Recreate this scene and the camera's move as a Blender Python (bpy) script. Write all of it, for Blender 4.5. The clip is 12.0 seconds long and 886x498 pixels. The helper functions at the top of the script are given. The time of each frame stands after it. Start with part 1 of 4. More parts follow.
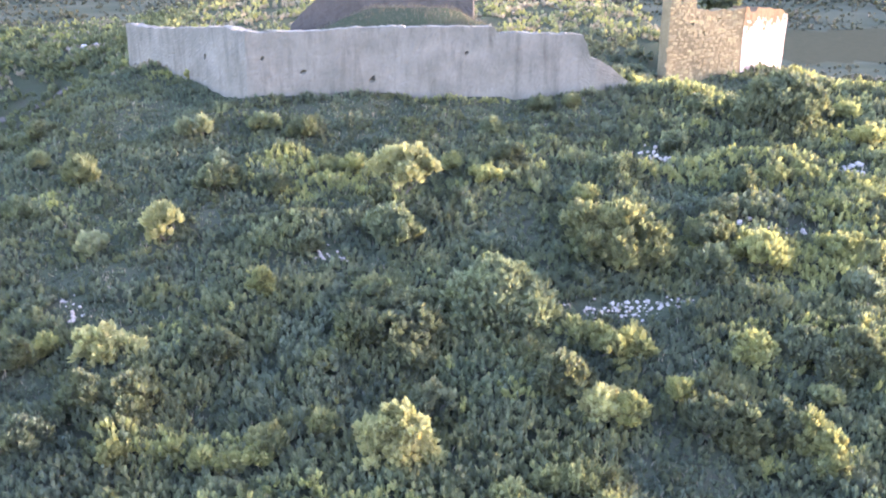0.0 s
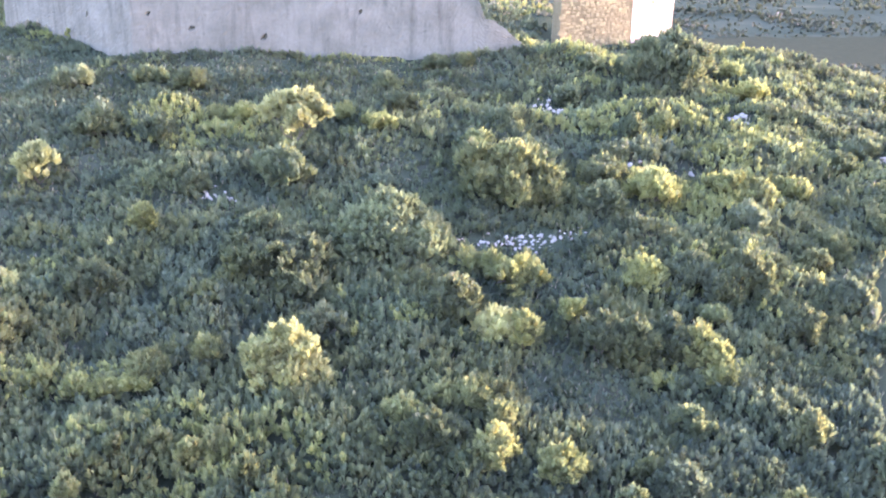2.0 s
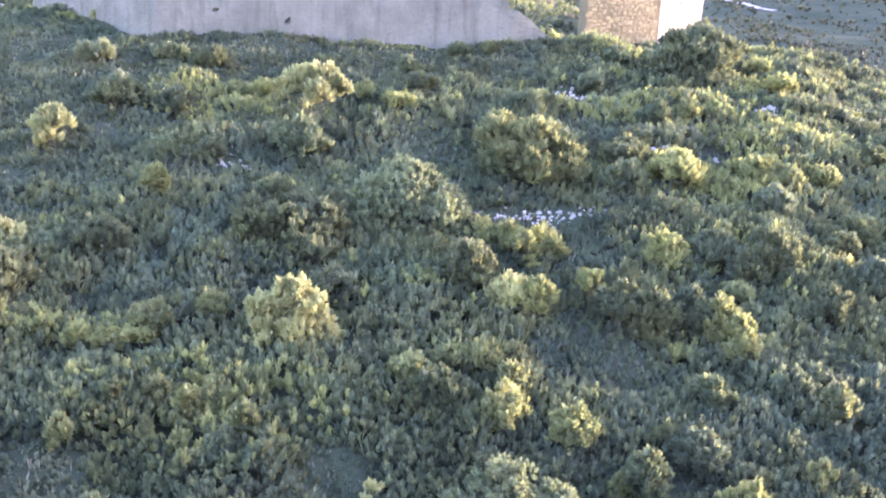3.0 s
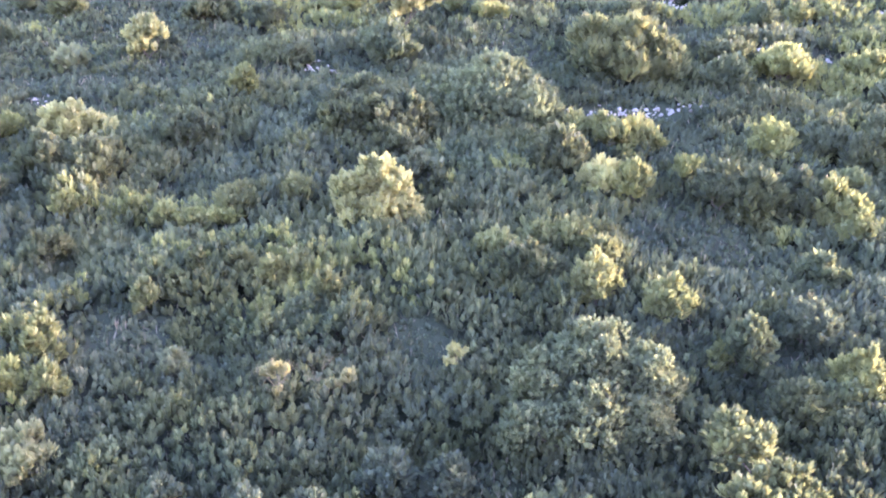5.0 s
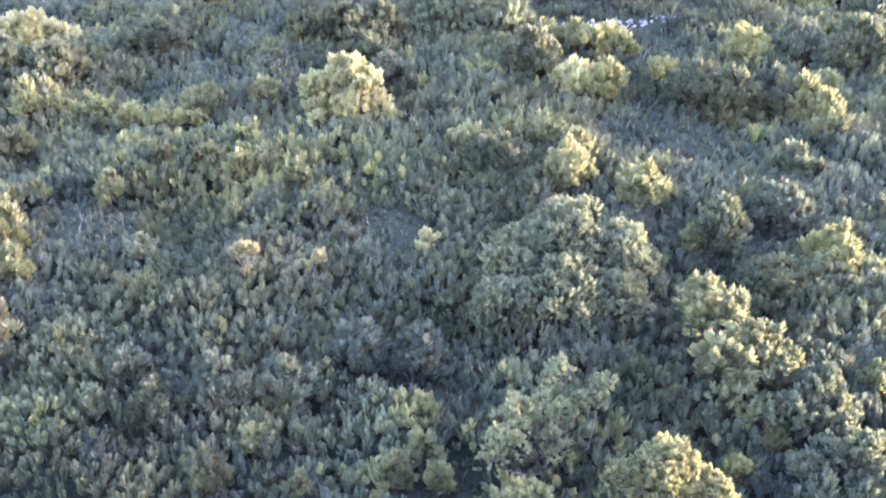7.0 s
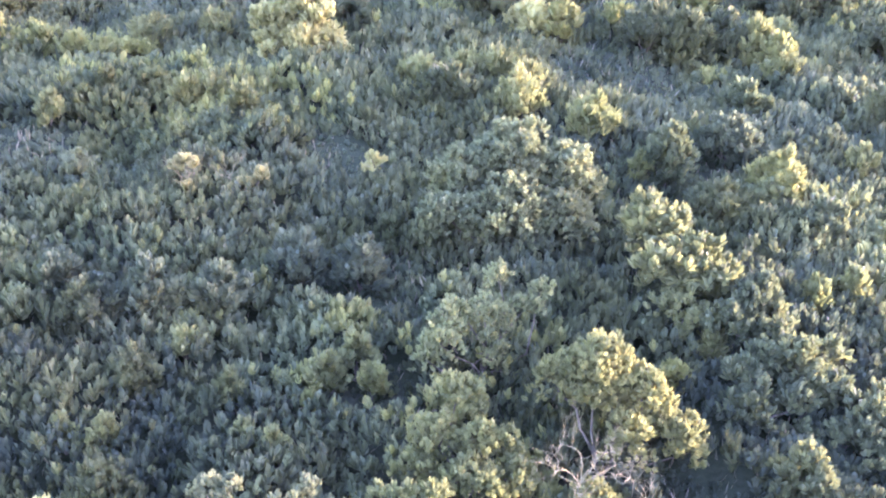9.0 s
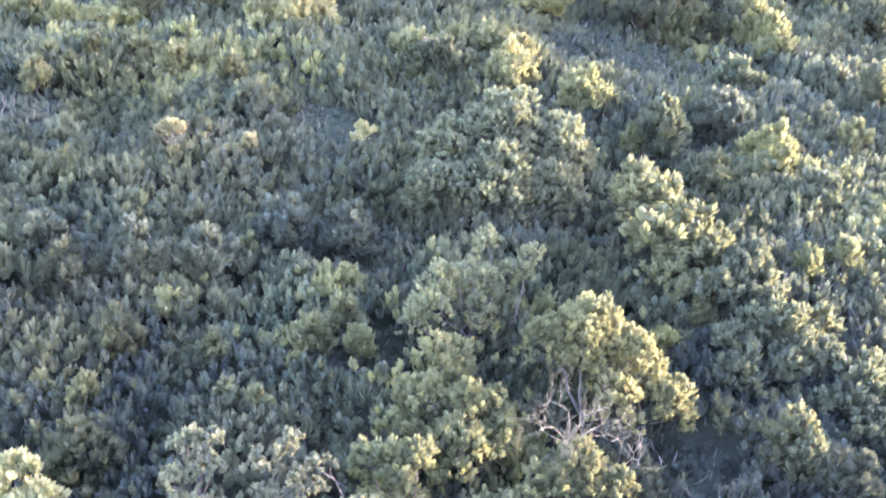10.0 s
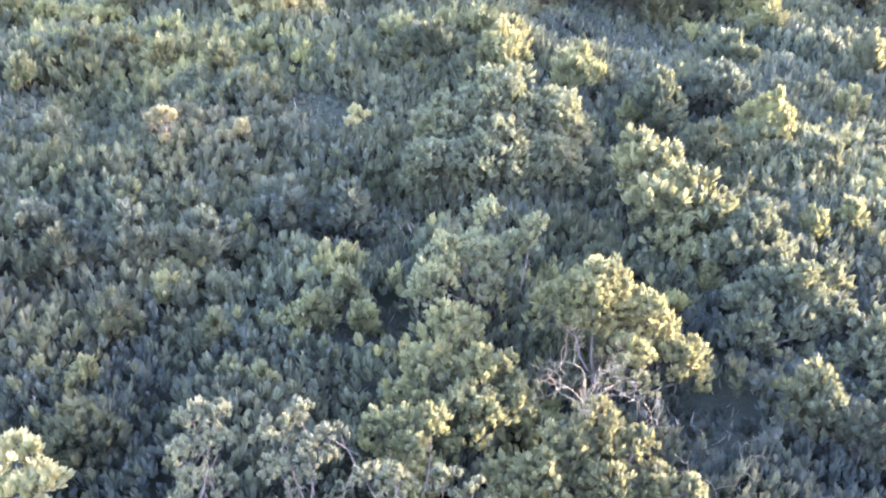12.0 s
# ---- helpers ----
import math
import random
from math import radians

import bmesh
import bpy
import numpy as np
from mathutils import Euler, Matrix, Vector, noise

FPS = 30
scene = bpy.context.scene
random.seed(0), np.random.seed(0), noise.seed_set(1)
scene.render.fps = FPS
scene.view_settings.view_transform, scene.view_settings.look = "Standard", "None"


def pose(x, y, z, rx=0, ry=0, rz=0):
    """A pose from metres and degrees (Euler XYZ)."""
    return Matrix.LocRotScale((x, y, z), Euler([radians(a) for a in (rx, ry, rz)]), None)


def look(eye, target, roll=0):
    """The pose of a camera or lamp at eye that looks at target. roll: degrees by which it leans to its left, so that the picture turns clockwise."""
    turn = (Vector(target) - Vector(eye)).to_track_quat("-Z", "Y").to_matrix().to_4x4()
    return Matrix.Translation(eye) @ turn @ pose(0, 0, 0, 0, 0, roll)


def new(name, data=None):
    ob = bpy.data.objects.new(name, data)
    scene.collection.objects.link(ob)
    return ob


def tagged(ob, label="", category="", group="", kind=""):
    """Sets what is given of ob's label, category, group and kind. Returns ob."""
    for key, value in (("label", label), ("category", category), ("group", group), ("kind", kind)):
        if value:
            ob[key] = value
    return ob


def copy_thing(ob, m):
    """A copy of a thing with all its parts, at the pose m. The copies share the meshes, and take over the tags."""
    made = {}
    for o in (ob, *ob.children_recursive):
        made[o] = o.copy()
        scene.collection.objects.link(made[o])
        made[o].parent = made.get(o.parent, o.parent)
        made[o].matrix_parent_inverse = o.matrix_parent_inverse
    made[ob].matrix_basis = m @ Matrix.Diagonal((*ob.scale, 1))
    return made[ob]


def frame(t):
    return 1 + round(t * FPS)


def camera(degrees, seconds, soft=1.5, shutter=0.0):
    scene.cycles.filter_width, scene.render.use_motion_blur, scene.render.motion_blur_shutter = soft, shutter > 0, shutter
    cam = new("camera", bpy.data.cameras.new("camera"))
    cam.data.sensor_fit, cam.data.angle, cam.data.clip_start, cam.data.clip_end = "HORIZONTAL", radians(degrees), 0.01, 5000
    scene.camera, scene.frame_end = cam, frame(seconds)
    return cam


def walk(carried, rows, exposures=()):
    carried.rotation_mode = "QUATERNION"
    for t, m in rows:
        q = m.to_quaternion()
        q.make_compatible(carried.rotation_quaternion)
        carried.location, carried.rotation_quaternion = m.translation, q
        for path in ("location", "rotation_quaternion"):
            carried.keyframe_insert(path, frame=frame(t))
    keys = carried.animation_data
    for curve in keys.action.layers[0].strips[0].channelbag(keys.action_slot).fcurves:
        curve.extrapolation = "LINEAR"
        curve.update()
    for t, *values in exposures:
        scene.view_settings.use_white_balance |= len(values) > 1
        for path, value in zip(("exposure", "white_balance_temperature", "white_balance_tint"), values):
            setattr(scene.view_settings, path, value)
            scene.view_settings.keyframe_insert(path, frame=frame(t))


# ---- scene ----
cam = camera(52.0, 12.0, soft=2.06)
PATH = [
    (0, (-0.579, -0.669, 24.836), (-0.558, 1.214, 24.162), 0.1),
    (0.5, (-0.715, -0.86, 23.936), (-0.607, 1.018, 23.255), -0.3),
    (1, (-0.253, -0.963, 23.121), (-0.139, 0.905, 22.416), -0.0),
    (1.5, (-0.234, -1.177, 22.082), (-0.028, 0.678, 21.362), 2.3),
    (2, (-0.008, -1.2, 21.151), (0.222, 0.679, 20.507), 1.5),
    (2.5, (0.080, -1.200, 19.820), (0.323, 0.707, 19.269), 2.4),
    (2.6, (0.140, -1.160, 19.580), (0.360, 0.722, 18.939), 0.8),
    (2.7, (0.200, -1.130, 19.350), (0.419, 0.768, 18.758), 2.1),
    (4.3, (0.961, -0.925, 16.134), (1.024, 0.971, 15.5), 1.7),
    (4.5, (0.889, -0.888, 15.961), (0.931, 1.01, 15.333), 1.9),
    (5, (0.894, -1.078, 15.068), (0.861, 0.814, 14.419), 0.6),
    (5.5, (0.871, -1.293, 14.343), (0.837, 0.572, 13.621), 0.1),
    (6, (0.849, -1.364, 13.926), (0.837, 0.492, 13.18), -0.5),
    (6.5, (0.922, -1.467, 13.344), (0.922, 0.399, 12.626), -0.5),
    (7, (1.059, -1.6, 12.747), (1.078, 0.269, 12.036), 0.5),
    (7.2, (1.11, -1.653, 12.583), (1.136, 0.208, 11.85), 0.8),
    (8.8, (1.6, -1.908, 11.294), (1.69, -0.051, 10.555), 2.2),
    (9, (1.734, -2.039, 10.946), (1.82, -0.178, 10.219), 2.1),
    (9.5, (1.767, -2.018, 10.703), (1.867, -0.161, 9.966), 3.1),
    (10, (1.821, -2.076, 10.248), (1.926, -0.218, 9.514), 2.9),
    (10.5, (1.854, -2.108, 9.887), (1.968, -0.249, 9.159), 3.0),
    (11, (1.802, -2.114, 9.625), (1.904, -0.252, 8.901), 1.9),
    (11.5, (1.693, -2.083, 9.457), (1.816, -0.221, 8.736), 1.9),
    (12, (1.608, -2.026, 9.376), (1.734, -0.159, 8.668), 0.9),
]
walk(cam, [(t, look(eye, target, roll)) for t, eye, target, roll in PATH], [(0, 5.2, 5085, 66), (1.5, 5.37, 5045, 68), (2.5, 5.3, 5025, 70), (4.3, 5.08, 4965, 75), (5, 5.36, 4955, 77), (5.5, 5.42, 4955, 77), (7, 5.5, 4945, 78), (9.5, 5.62, 4935, 78), (12, 5.66, 4935, 78)])

# ---- world, sun ----
SUN_AZ, SUN_EL = 14.0, 4.8          # degrees from +x towards +y; above the horizon
world = bpy.data.worlds.new("sky")
scene.world = world
world.use_nodes = True
wn, wl = world.node_tree.nodes, world.node_tree.links
sky = wn.new("ShaderNodeTexSky")
sky.sky_type, sky.sun_disc = "NISHITA", False
sky.sun_elevation, sky.sun_rotation = radians(SUN_EL), radians(90 - SUN_AZ)
sky.air_density, sky.dust_density = 1.1, 1.7
wn["Background"].inputs["Strength"].default_value = 0.15
wl.new(sky.outputs[0], wn["Background"].inputs["Color"])
sun = new("sun", bpy.data.lights.new("sun", "SUN"))
sun.data.energy, sun.data.angle, sun.data.color = 1.0, radians(0.6), (1.0, 0.89, 0.60)
SUN_WAY = Vector((math.cos(radians(SUN_EL)) * math.cos(radians(SUN_AZ)), math.cos(radians(SUN_EL)) * math.sin(radians(SUN_AZ)), math.sin(radians(SUN_EL))))
sun.matrix_world = look(SUN_WAY * 200, (0, 0, 0))


# ---- materials ----
def material(name):
    m = bpy.data.materials.new(name)
    m.use_nodes = True
    return m, m.node_tree.nodes, m.node_tree.links, m.node_tree.nodes["Principled BSDF"]


def ramp(n, stops):
    r = n.new("ShaderNodeValToRGB")
    while len(r.color_ramp.elements) < len(stops):
        r.color_ramp.elements.new(0.5)
    for e, (p, c) in zip(r.color_ramp.elements, stops):
        e.position, e.color = p, (*c, 1)
    return r


def noise_tex(n, l, coord, scale, detail=4.0, rough=0.6):
    t = n.new("ShaderNodeTexNoise")
    t.inputs["Scale"].default_value, t.inputs["Detail"].default_value, t.inputs["Roughness"].default_value = scale, detail, rough
    l.new(coord, t.inputs["Vector"])
    return t


def mixed(n, l, kind, fac, a, b):
    m = n.new("ShaderNodeMix")
    m.data_type, m.blend_type = "RGBA", kind
    for socket, v in ((m.inputs[0], fac), (m.inputs[6], a), (m.inputs[7], b)):
        if isinstance(v, bpy.types.NodeSocket):
            l.new(v, socket)
        elif isinstance(v, tuple):
            socket.default_value = (*v, 1)
        else:
            socket.default_value = v
    return m.outputs[2]


def foliage(name, dark, light, tint, passing=0.42, patch=0.25, rough=0.68):
    """Leaves: each leaf a little different, with drifts of another tint, letting light through."""
    m, n, l, p = material(name)
    geo, info = n.new("ShaderNodeNewGeometry"), n.new("ShaderNodeObjectInfo")
    leaf = ramp(n, [(0.0, tuple(0.62 * a + 0.38 * b for a, b in zip(dark, light))), (1.0, tuple(0.3 * a + 0.7 * b for a, b in zip(dark, light)))])
    l.new(geo.outputs["Random Per Island"], leaf.inputs[0])
    drift = noise_tex(n, l, geo.outputs["Position"], patch, 3)
    spread = ramp(n, [(0.4, (0, 0, 0)), (0.62, (1, 1, 1))])
    l.new(drift.outputs[0], spread.inputs[0])
    col = mixed(n, l, "MIX", spread.outputs[0], leaf.outputs[0], mixed(n, l, "MULTIPLY", 1.0, leaf.outputs[0], tint))
    own = ramp(n, [(0, (0.82, 0.82, 0.82)), (1, (1.15, 1.12, 1.0))])
    l.new(info.outputs["Random"], own.inputs[0])
    col = mixed(n, l, "MULTIPLY", 1.0, col, own.outputs[0])
    # broad random patches, from darker and cooler to lighter and warmer
    patch_tone = ramp(n, [(0.34, (0.66, 0.70, 0.72)), (0.5, (0.95, 0.95, 0.95)), (0.66, (1.22, 1.18, 1.1))])
    l.new(noise_tex(n, l, geo.outputs["Position"], 0.42, 3, 0.55).outputs[0], patch_tone.inputs[0])
    col = mixed(n, l, "MULTIPLY", 1.0, col, patch_tone.outputs[0])
    l.new(col, p.inputs["Base Color"])
    p.inputs["Roughness"].default_value, p.inputs["Specular IOR Level"].default_value = rough, 0.06
    t, mix = n.new("ShaderNodeBsdfTranslucent"), n.new("ShaderNodeMixShader")
    l.new(mixed(n, l, "MULTIPLY", 1.0, col, (1.25, 1.2, 0.7)), t.inputs["Color"])
    mix.inputs[0].default_value = passing
    l.new(p.outputs[0], mix.inputs[1]), l.new(t.outputs[0], mix.inputs[2])
    l.new(mix.outputs[0], n["Material Output"].inputs["Surface"])
    return m


GREEN = foliage("dark_green_leaves", (0.039, 0.051, 0.038), (0.095, 0.120, 0.057), (1.12, 1.06, 0.85))
LIGHT = foliage("pale_olive_leaves", (0.070, 0.088, 0.045), (0.160, 0.188, 0.073), (1.06, 1.0, 0.92), 0.42)
OLIVE = foliage("grey_green_leaves", (0.048, 0.066, 0.040), (0.118, 0.152, 0.075), (1.08, 1.02, 0.9))
YELLOW = foliage("yellow_green_leaves", (0.089, 0.105, 0.051), (0.176, 0.202, 0.066), (1.06, 1.03, 0.9), 0.42)
CREAM = foliage("cream_leaves", (0.148, 0.159, 0.074), (0.243, 0.268, 0.111), (1.0, 1.0, 0.95), 0.42)
SILVER = foliage("silver_leaves", (0.096, 0.114, 0.061), (0.172, 0.204, 0.104), (1.0, 1.0, 0.98), 0.42)
HEATH = foliage("grey_heath_leaves", (0.041, 0.057, 0.040), (0.088, 0.118, 0.071), (1.06, 1.0, 0.92), 0.42)
PALE = foliage("pale_grey_green_leaves", (0.084, 0.108, 0.055), (0.176, 0.214, 0.100), (1.0, 1.0, 0.95), 0.42)
DRYGRASS = foliage("dry_grass", (0.109, 0.108, 0.074), (0.281, 0.265, 0.178), (0.8, 0.85, 0.8), 0.42, 0.5)
DULLGRASS = foliage("dull_brown_grass", (0.046, 0.048, 0.032), (0.086, 0.086, 0.056), (1.0, 1.0, 0.95), 0.3)
STRAW = foliage("straw_coloured_leaves", (0.125, 0.138, 0.060), (0.235, 0.245, 0.115), (1.0, 0.97, 0.9), 0.42)
FARLEAF = foliage("far_leaves", (0.030, 0.041, 0.025), (0.048, 0.061, 0.038), (1.1, 1.0, 0.92), 0.25, 0.02)


def bark(name, a, b):
    m, n, l, p = material(name)
    tc = n.new("ShaderNodeTexCoord")
    t = noise_tex(n, l, tc.outputs["Object"], 9, 6, 0.7)
    r = ramp(n, [(0.3, a), (0.7, b)])
    l.new(t.outputs[0], r.inputs[0]), l.new(r.outputs[0], p.inputs["Base Color"])
    bump = n.new("ShaderNodeBump")
    bump.inputs["Strength"].default_value, bump.inputs["Distance"].default_value = 0.6, 0.02
    l.new(t.outputs[0], bump.inputs["Height"]), l.new(bump.outputs[0], p.inputs["Normal"])
    p.inputs["Roughness"].default_value = 0.9
    return m


BARK = bark("grey_bark", (0.040, 0.037, 0.017), (0.095, 0.088, 0.046))
DEADWOOD = bark("bleached_dead_wood", (0.095, 0.090, 0.031), (0.150, 0.140, 0.052))


def ground_material():
    m, n, l, p = material("scrubland_soil")
    geo = n.new("ShaderNodeNewGeometry")
    pos = geo.outputs["Position"]
    big, mid, fine = noise_tex(n, l, pos, 0.13, 4), noise_tex(n, l, pos, 0.9, 5), noise_tex(n, l, pos, 9, 5, 0.7)
    soil = ramp(n, [(0.3, (0.022, 0.024, 0.012)), (0.55, (0.034, 0.036, 0.019)), (0.75, (0.052, 0.053, 0.030))])
    l.new(fine.outputs[0], soil.inputs[0])
    grass = ramp(n, [(0.3, (0.022, 0.029, 0.013)), (0.7, (0.037, 0.045, 0.021))])
    l.new(fine.outputs[0], grass.inputs[0])
    where = ramp(n, [(0.52, (0, 0, 0)), (0.72, (1, 1, 1))])
    l.new(mid.outputs[0], where.inputs[0])
    col = mixed(n, l, "MIX", where.outputs[0], grass.outputs[0], soil.outputs[0])
    dry = ramp(n, [(0.45, (0, 0, 0)), (0.75, (0.5, 0.5, 0.5))])
    l.new(big.outputs[0], dry.inputs[0])
    col = mixed(n, l, "MIX", dry.outputs[0], col, (0.044, 0.048, 0.026))
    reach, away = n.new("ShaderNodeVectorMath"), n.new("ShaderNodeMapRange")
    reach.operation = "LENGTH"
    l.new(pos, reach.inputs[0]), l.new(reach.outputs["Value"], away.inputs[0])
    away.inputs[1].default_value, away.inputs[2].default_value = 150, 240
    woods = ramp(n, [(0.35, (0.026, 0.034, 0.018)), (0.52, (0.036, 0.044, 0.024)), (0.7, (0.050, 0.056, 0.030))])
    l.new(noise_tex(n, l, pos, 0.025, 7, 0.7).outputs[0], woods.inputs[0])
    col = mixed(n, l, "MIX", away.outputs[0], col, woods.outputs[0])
    l.new(col, p.inputs["Base Color"])
    p.inputs["Roughness"].default_value, p.inputs["Specular IOR Level"].default_value = 0.95, 0.0
    bump = n.new("ShaderNodeBump")
    bump.inputs["Strength"].default_value, bump.inputs["Distance"].default_value = 0.8, 0.08
    l.new(fine.outputs[0], bump.inputs["Height"]), l.new(bump.outputs[0], p.inputs["Normal"])
    return m


def masonry(name, a, b, stain, streak, bumps, grained=0.72):
    """Lime-plastered or bare rubble stone: blotches, streaks running down, fine grain."""
    m, n, l, p = material(name)
    tc, mapping = n.new("ShaderNodeTexCoord"), n.new("ShaderNodeMapping")
    mapping.inputs["Scale"].default_value = (1.1, 1.1, 0.16)
    l.new(tc.outputs["Object"], mapping.inputs["Vector"])
    run = noise_tex(n, l, mapping.outputs[0], 1.4, 5, 0.65)
    blot, grain = noise_tex(n, l, tc.outputs["Object"], 0.45, 4), noise_tex(n, l, tc.outputs["Object"], 5.5, 6, 0.7)
    base = ramp(n, [(0.3, a), (0.7, b)])
    l.new(blot.outputs[0], base.inputs[0])
    r1 = ramp(n, [(0.50, (0, 0, 0)), (0.72, (streak, streak, streak))])
    l.new(run.outputs[0], r1.inputs[0])
    col = mixed(n, l, "MIX", r1.outputs[0], base.outputs[0], stain)
    r2 = ramp(n, [(0.3, (grained, grained * 0.98, grained * 0.95)), (0.6, (1, 1, 1)), (0.8, (1.08, 1.08, 1.08))])
    l.new(grain.outputs[0], r2.inputs[0])
    info, own = n.new("ShaderNodeObjectInfo"), ramp(n, [(0, (0.8, 0.78, 0.76)), (0.6, (1, 1, 1)), (1, (1.12, 1.1, 1.04))])
    l.new(info.outputs["Random"], own.inputs[0])
    col = mixed(n, l, "MULTIPLY", 1.0, col, own.outputs[0])
    l.new(mixed(n, l, "MULTIPLY", 0.8, col, r2.outputs[0]), p.inputs["Base Color"])
    bump = n.new("ShaderNodeBump")
    bump.inputs["Strength"].default_value, bump.inputs["Distance"].default_value = bumps, 0.05
    l.new(grain.outputs[0], bump.inputs["Height"]), l.new(bump.outputs[0], p.inputs["Normal"])
    p.inputs["Roughness"].default_value, p.inputs["Specular IOR Level"].default_value = 0.92, 0.0
    return m


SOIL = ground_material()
PLASTER = masonry("weathered_lime_plaster", (0.104, 0.110, 0.072), (0.158, 0.165, 0.111), (0.072, 0.073, 0.046), 0.75, 0.06, 0.9)
WHITEWASH = masonry("pale_smooth_plaster", (0.22, 0.20, 0.135), (0.29, 0.272, 0.20), (0.17, 0.125, 0.07), 0.55, 0.25)
RUBBLE = masonry("warm_rubble_masonry", (0.120, 0.106, 0.047), (0.170, 0.152, 0.069), (0.085, 0.073, 0.032), 0.6, 0.25)
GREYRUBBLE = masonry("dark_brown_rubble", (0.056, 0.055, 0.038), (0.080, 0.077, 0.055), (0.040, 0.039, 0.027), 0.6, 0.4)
RUBBLE_STONE = masonry("warm_building_stone", (0.142, 0.127, 0.055), (0.200, 0.180, 0.083), (0.095, 0.082, 0.036), 0.5, 0.25)
OCHRE = masonry("ochre_flaked_masonry", (0.085, 0.066, 0.030), (0.125, 0.10, 0.05), (0.07, 0.048, 0.02), 0.6, 0.3)
STONE = masonry("pale_limestone", (0.185, 0.182, 0.128), (0.27, 0.266, 0.19), (0.15, 0.145, 0.10), 0.5, 0.7)

TILLED = masonry("tilled_brown_soil", (0.024, 0.028, 0.014), (0.032, 0.036, 0.019), (0.020, 0.023, 0.011), 0.5, 0.3)
EARTH = masonry("trodden_dry_earth", (0.065, 0.062, 0.040), (0.088, 0.082, 0.056), (0.05, 0.048, 0.03), 0.4, 0.3)
GRAVEL = masonry("pale_gravel", (0.20, 0.19, 0.165), (0.26, 0.25, 0.215), (0.15, 0.14, 0.11), 0.4, 0.3)

# ---- helpers for meshes ----
rng = np.random.default_rng(7)


def unit(v):
    return v / np.maximum(np.linalg.norm(v, axis=-1, keepdims=True), 1e-9)


def mesh_of(name, verts, quads, mat=None, soft=False):
    """A mesh from arrays of vertices (with a normal each, where there are six columns) and of faces with equally many corners."""
    me = bpy.data.meshes.new(name)
    verts, quads = np.asarray(verts, np.float32), np.asarray(quads, np.int32)
    verts, faces = verts[:, :3], verts[:, 3:]
    k = quads.shape[1]
    me.vertices.add(len(verts)), me.loops.add(quads.size), me.polygons.add(len(quads))
    me.vertices.foreach_set("co", np.ascontiguousarray(verts).ravel())
    me.loops.foreach_set("vertex_index", quads.ravel())
    me.polygons.foreach_set("loop_start", np.arange(0, quads.size, k, dtype=np.int32))
    me.polygons.foreach_set("use_smooth", np.full(len(quads), soft))
    me.update(calc_edges=True)
    if mat:
        me.materials.append(mat)
    if faces.size:
        me.attributes.new("custom_normal", "FLOAT_VECTOR", "POINT").data.foreach_set("vector", np.ascontiguousarray(faces).ravel())
    return me


def part(name, me, parent, label="", at=(0, 0, 0)):
    ob = new(name, me)
    ob.parent = parent
    ob.location = at
    return tagged(ob, label)


def leaf_quads(base, way, size, broad=0.42, face=None):
    """One folded rhombus a leaf; face: the way its blade is turned."""
    n = len(base)
    side = unit(np.cross(way, rng.normal(size=(n, 3)) if face is None else face))
    face = np.cross(side, way)
    s = size[:, None]
    mid = base + way * s * 0.5 + face * s * 0.08
    v = np.stack([base, mid + side * s * broad, base + way * s, mid - side * s * broad], 1).reshape(-1, 3)
    return v, np.arange(4 * n).reshape(-1, 4)


def tuft_leaves(at, axis, long, k, size, broad=0.42, loose=0.3, girth=0.36):
    """Leafy shoots: each starts at `at`, points along `axis` and carries k leaves laid like scales over an egg.
    Columns: place, then the way that the spray's surface faces there."""
    n = len(at)
    b = np.repeat(axis, k, 0)
    lng = np.repeat(np.broadcast_to(long, n), k)[:, None]
    sz = (np.repeat(np.broadcast_to(size, n), k) * rng.uniform(0.7, 1.3, n * k))[:, None]
    i = np.tile(np.arange(k), n)
    u = ((i + rng.uniform(0, 1, n * k)) / k)[:, None]
    t = 2.4 * i + np.repeat(rng.uniform(0, 6.28, n), k) + rng.normal(size=n * k) * 0.4
    e1 = unit(np.cross(axis, rng.normal(size=(n, 3))))
    e2 = np.cross(axis, e1)
    out = np.repeat(e1, k, 0) * np.cos(t)[:, None] + np.repeat(e2, k, 0) * np.sin(t)[:, None]
    stray = rng.normal(size=(n * k, 3)) * loose
    p = at.repeat(k, 0) + b * lng * (0.12 + 0.80 * u) + out * (girth * lng * np.sin(math.pi * (0.18 + 0.72 * u)) * rng.uniform(0.75, 1.2, (n * k, 1)))
    nrm = unit(out * (1.0 - 0.6 * u) + b * (0.9 * u + 0.05) + 0.6 * stray)
    up = unit(b * 1.1 + out * (0.5 - 1.1 * u) + nrm * 0.3 + stray)
    side = unit(np.cross(up, nrm))
    w = sz * broad
    v = np.stack([p + side * w, p + up * sz * 0.75, p - side * w], 1)
    face = unit(nrm + b * 0.35 + rng.normal(size=nrm.shape) * 0.22)
    nn = np.stack([unit(face + 0.2 * side), face, unit(face - 0.2 * side)], 1)
    v = np.concatenate([np.concatenate([at, axis], 1), np.concatenate([v, nn], 2).reshape(-1, 6)])
    j = n + 3 * np.arange(n * k)
    return v, np.stack([np.repeat(np.arange(n), k), j, j + 1, j + 2], 1)


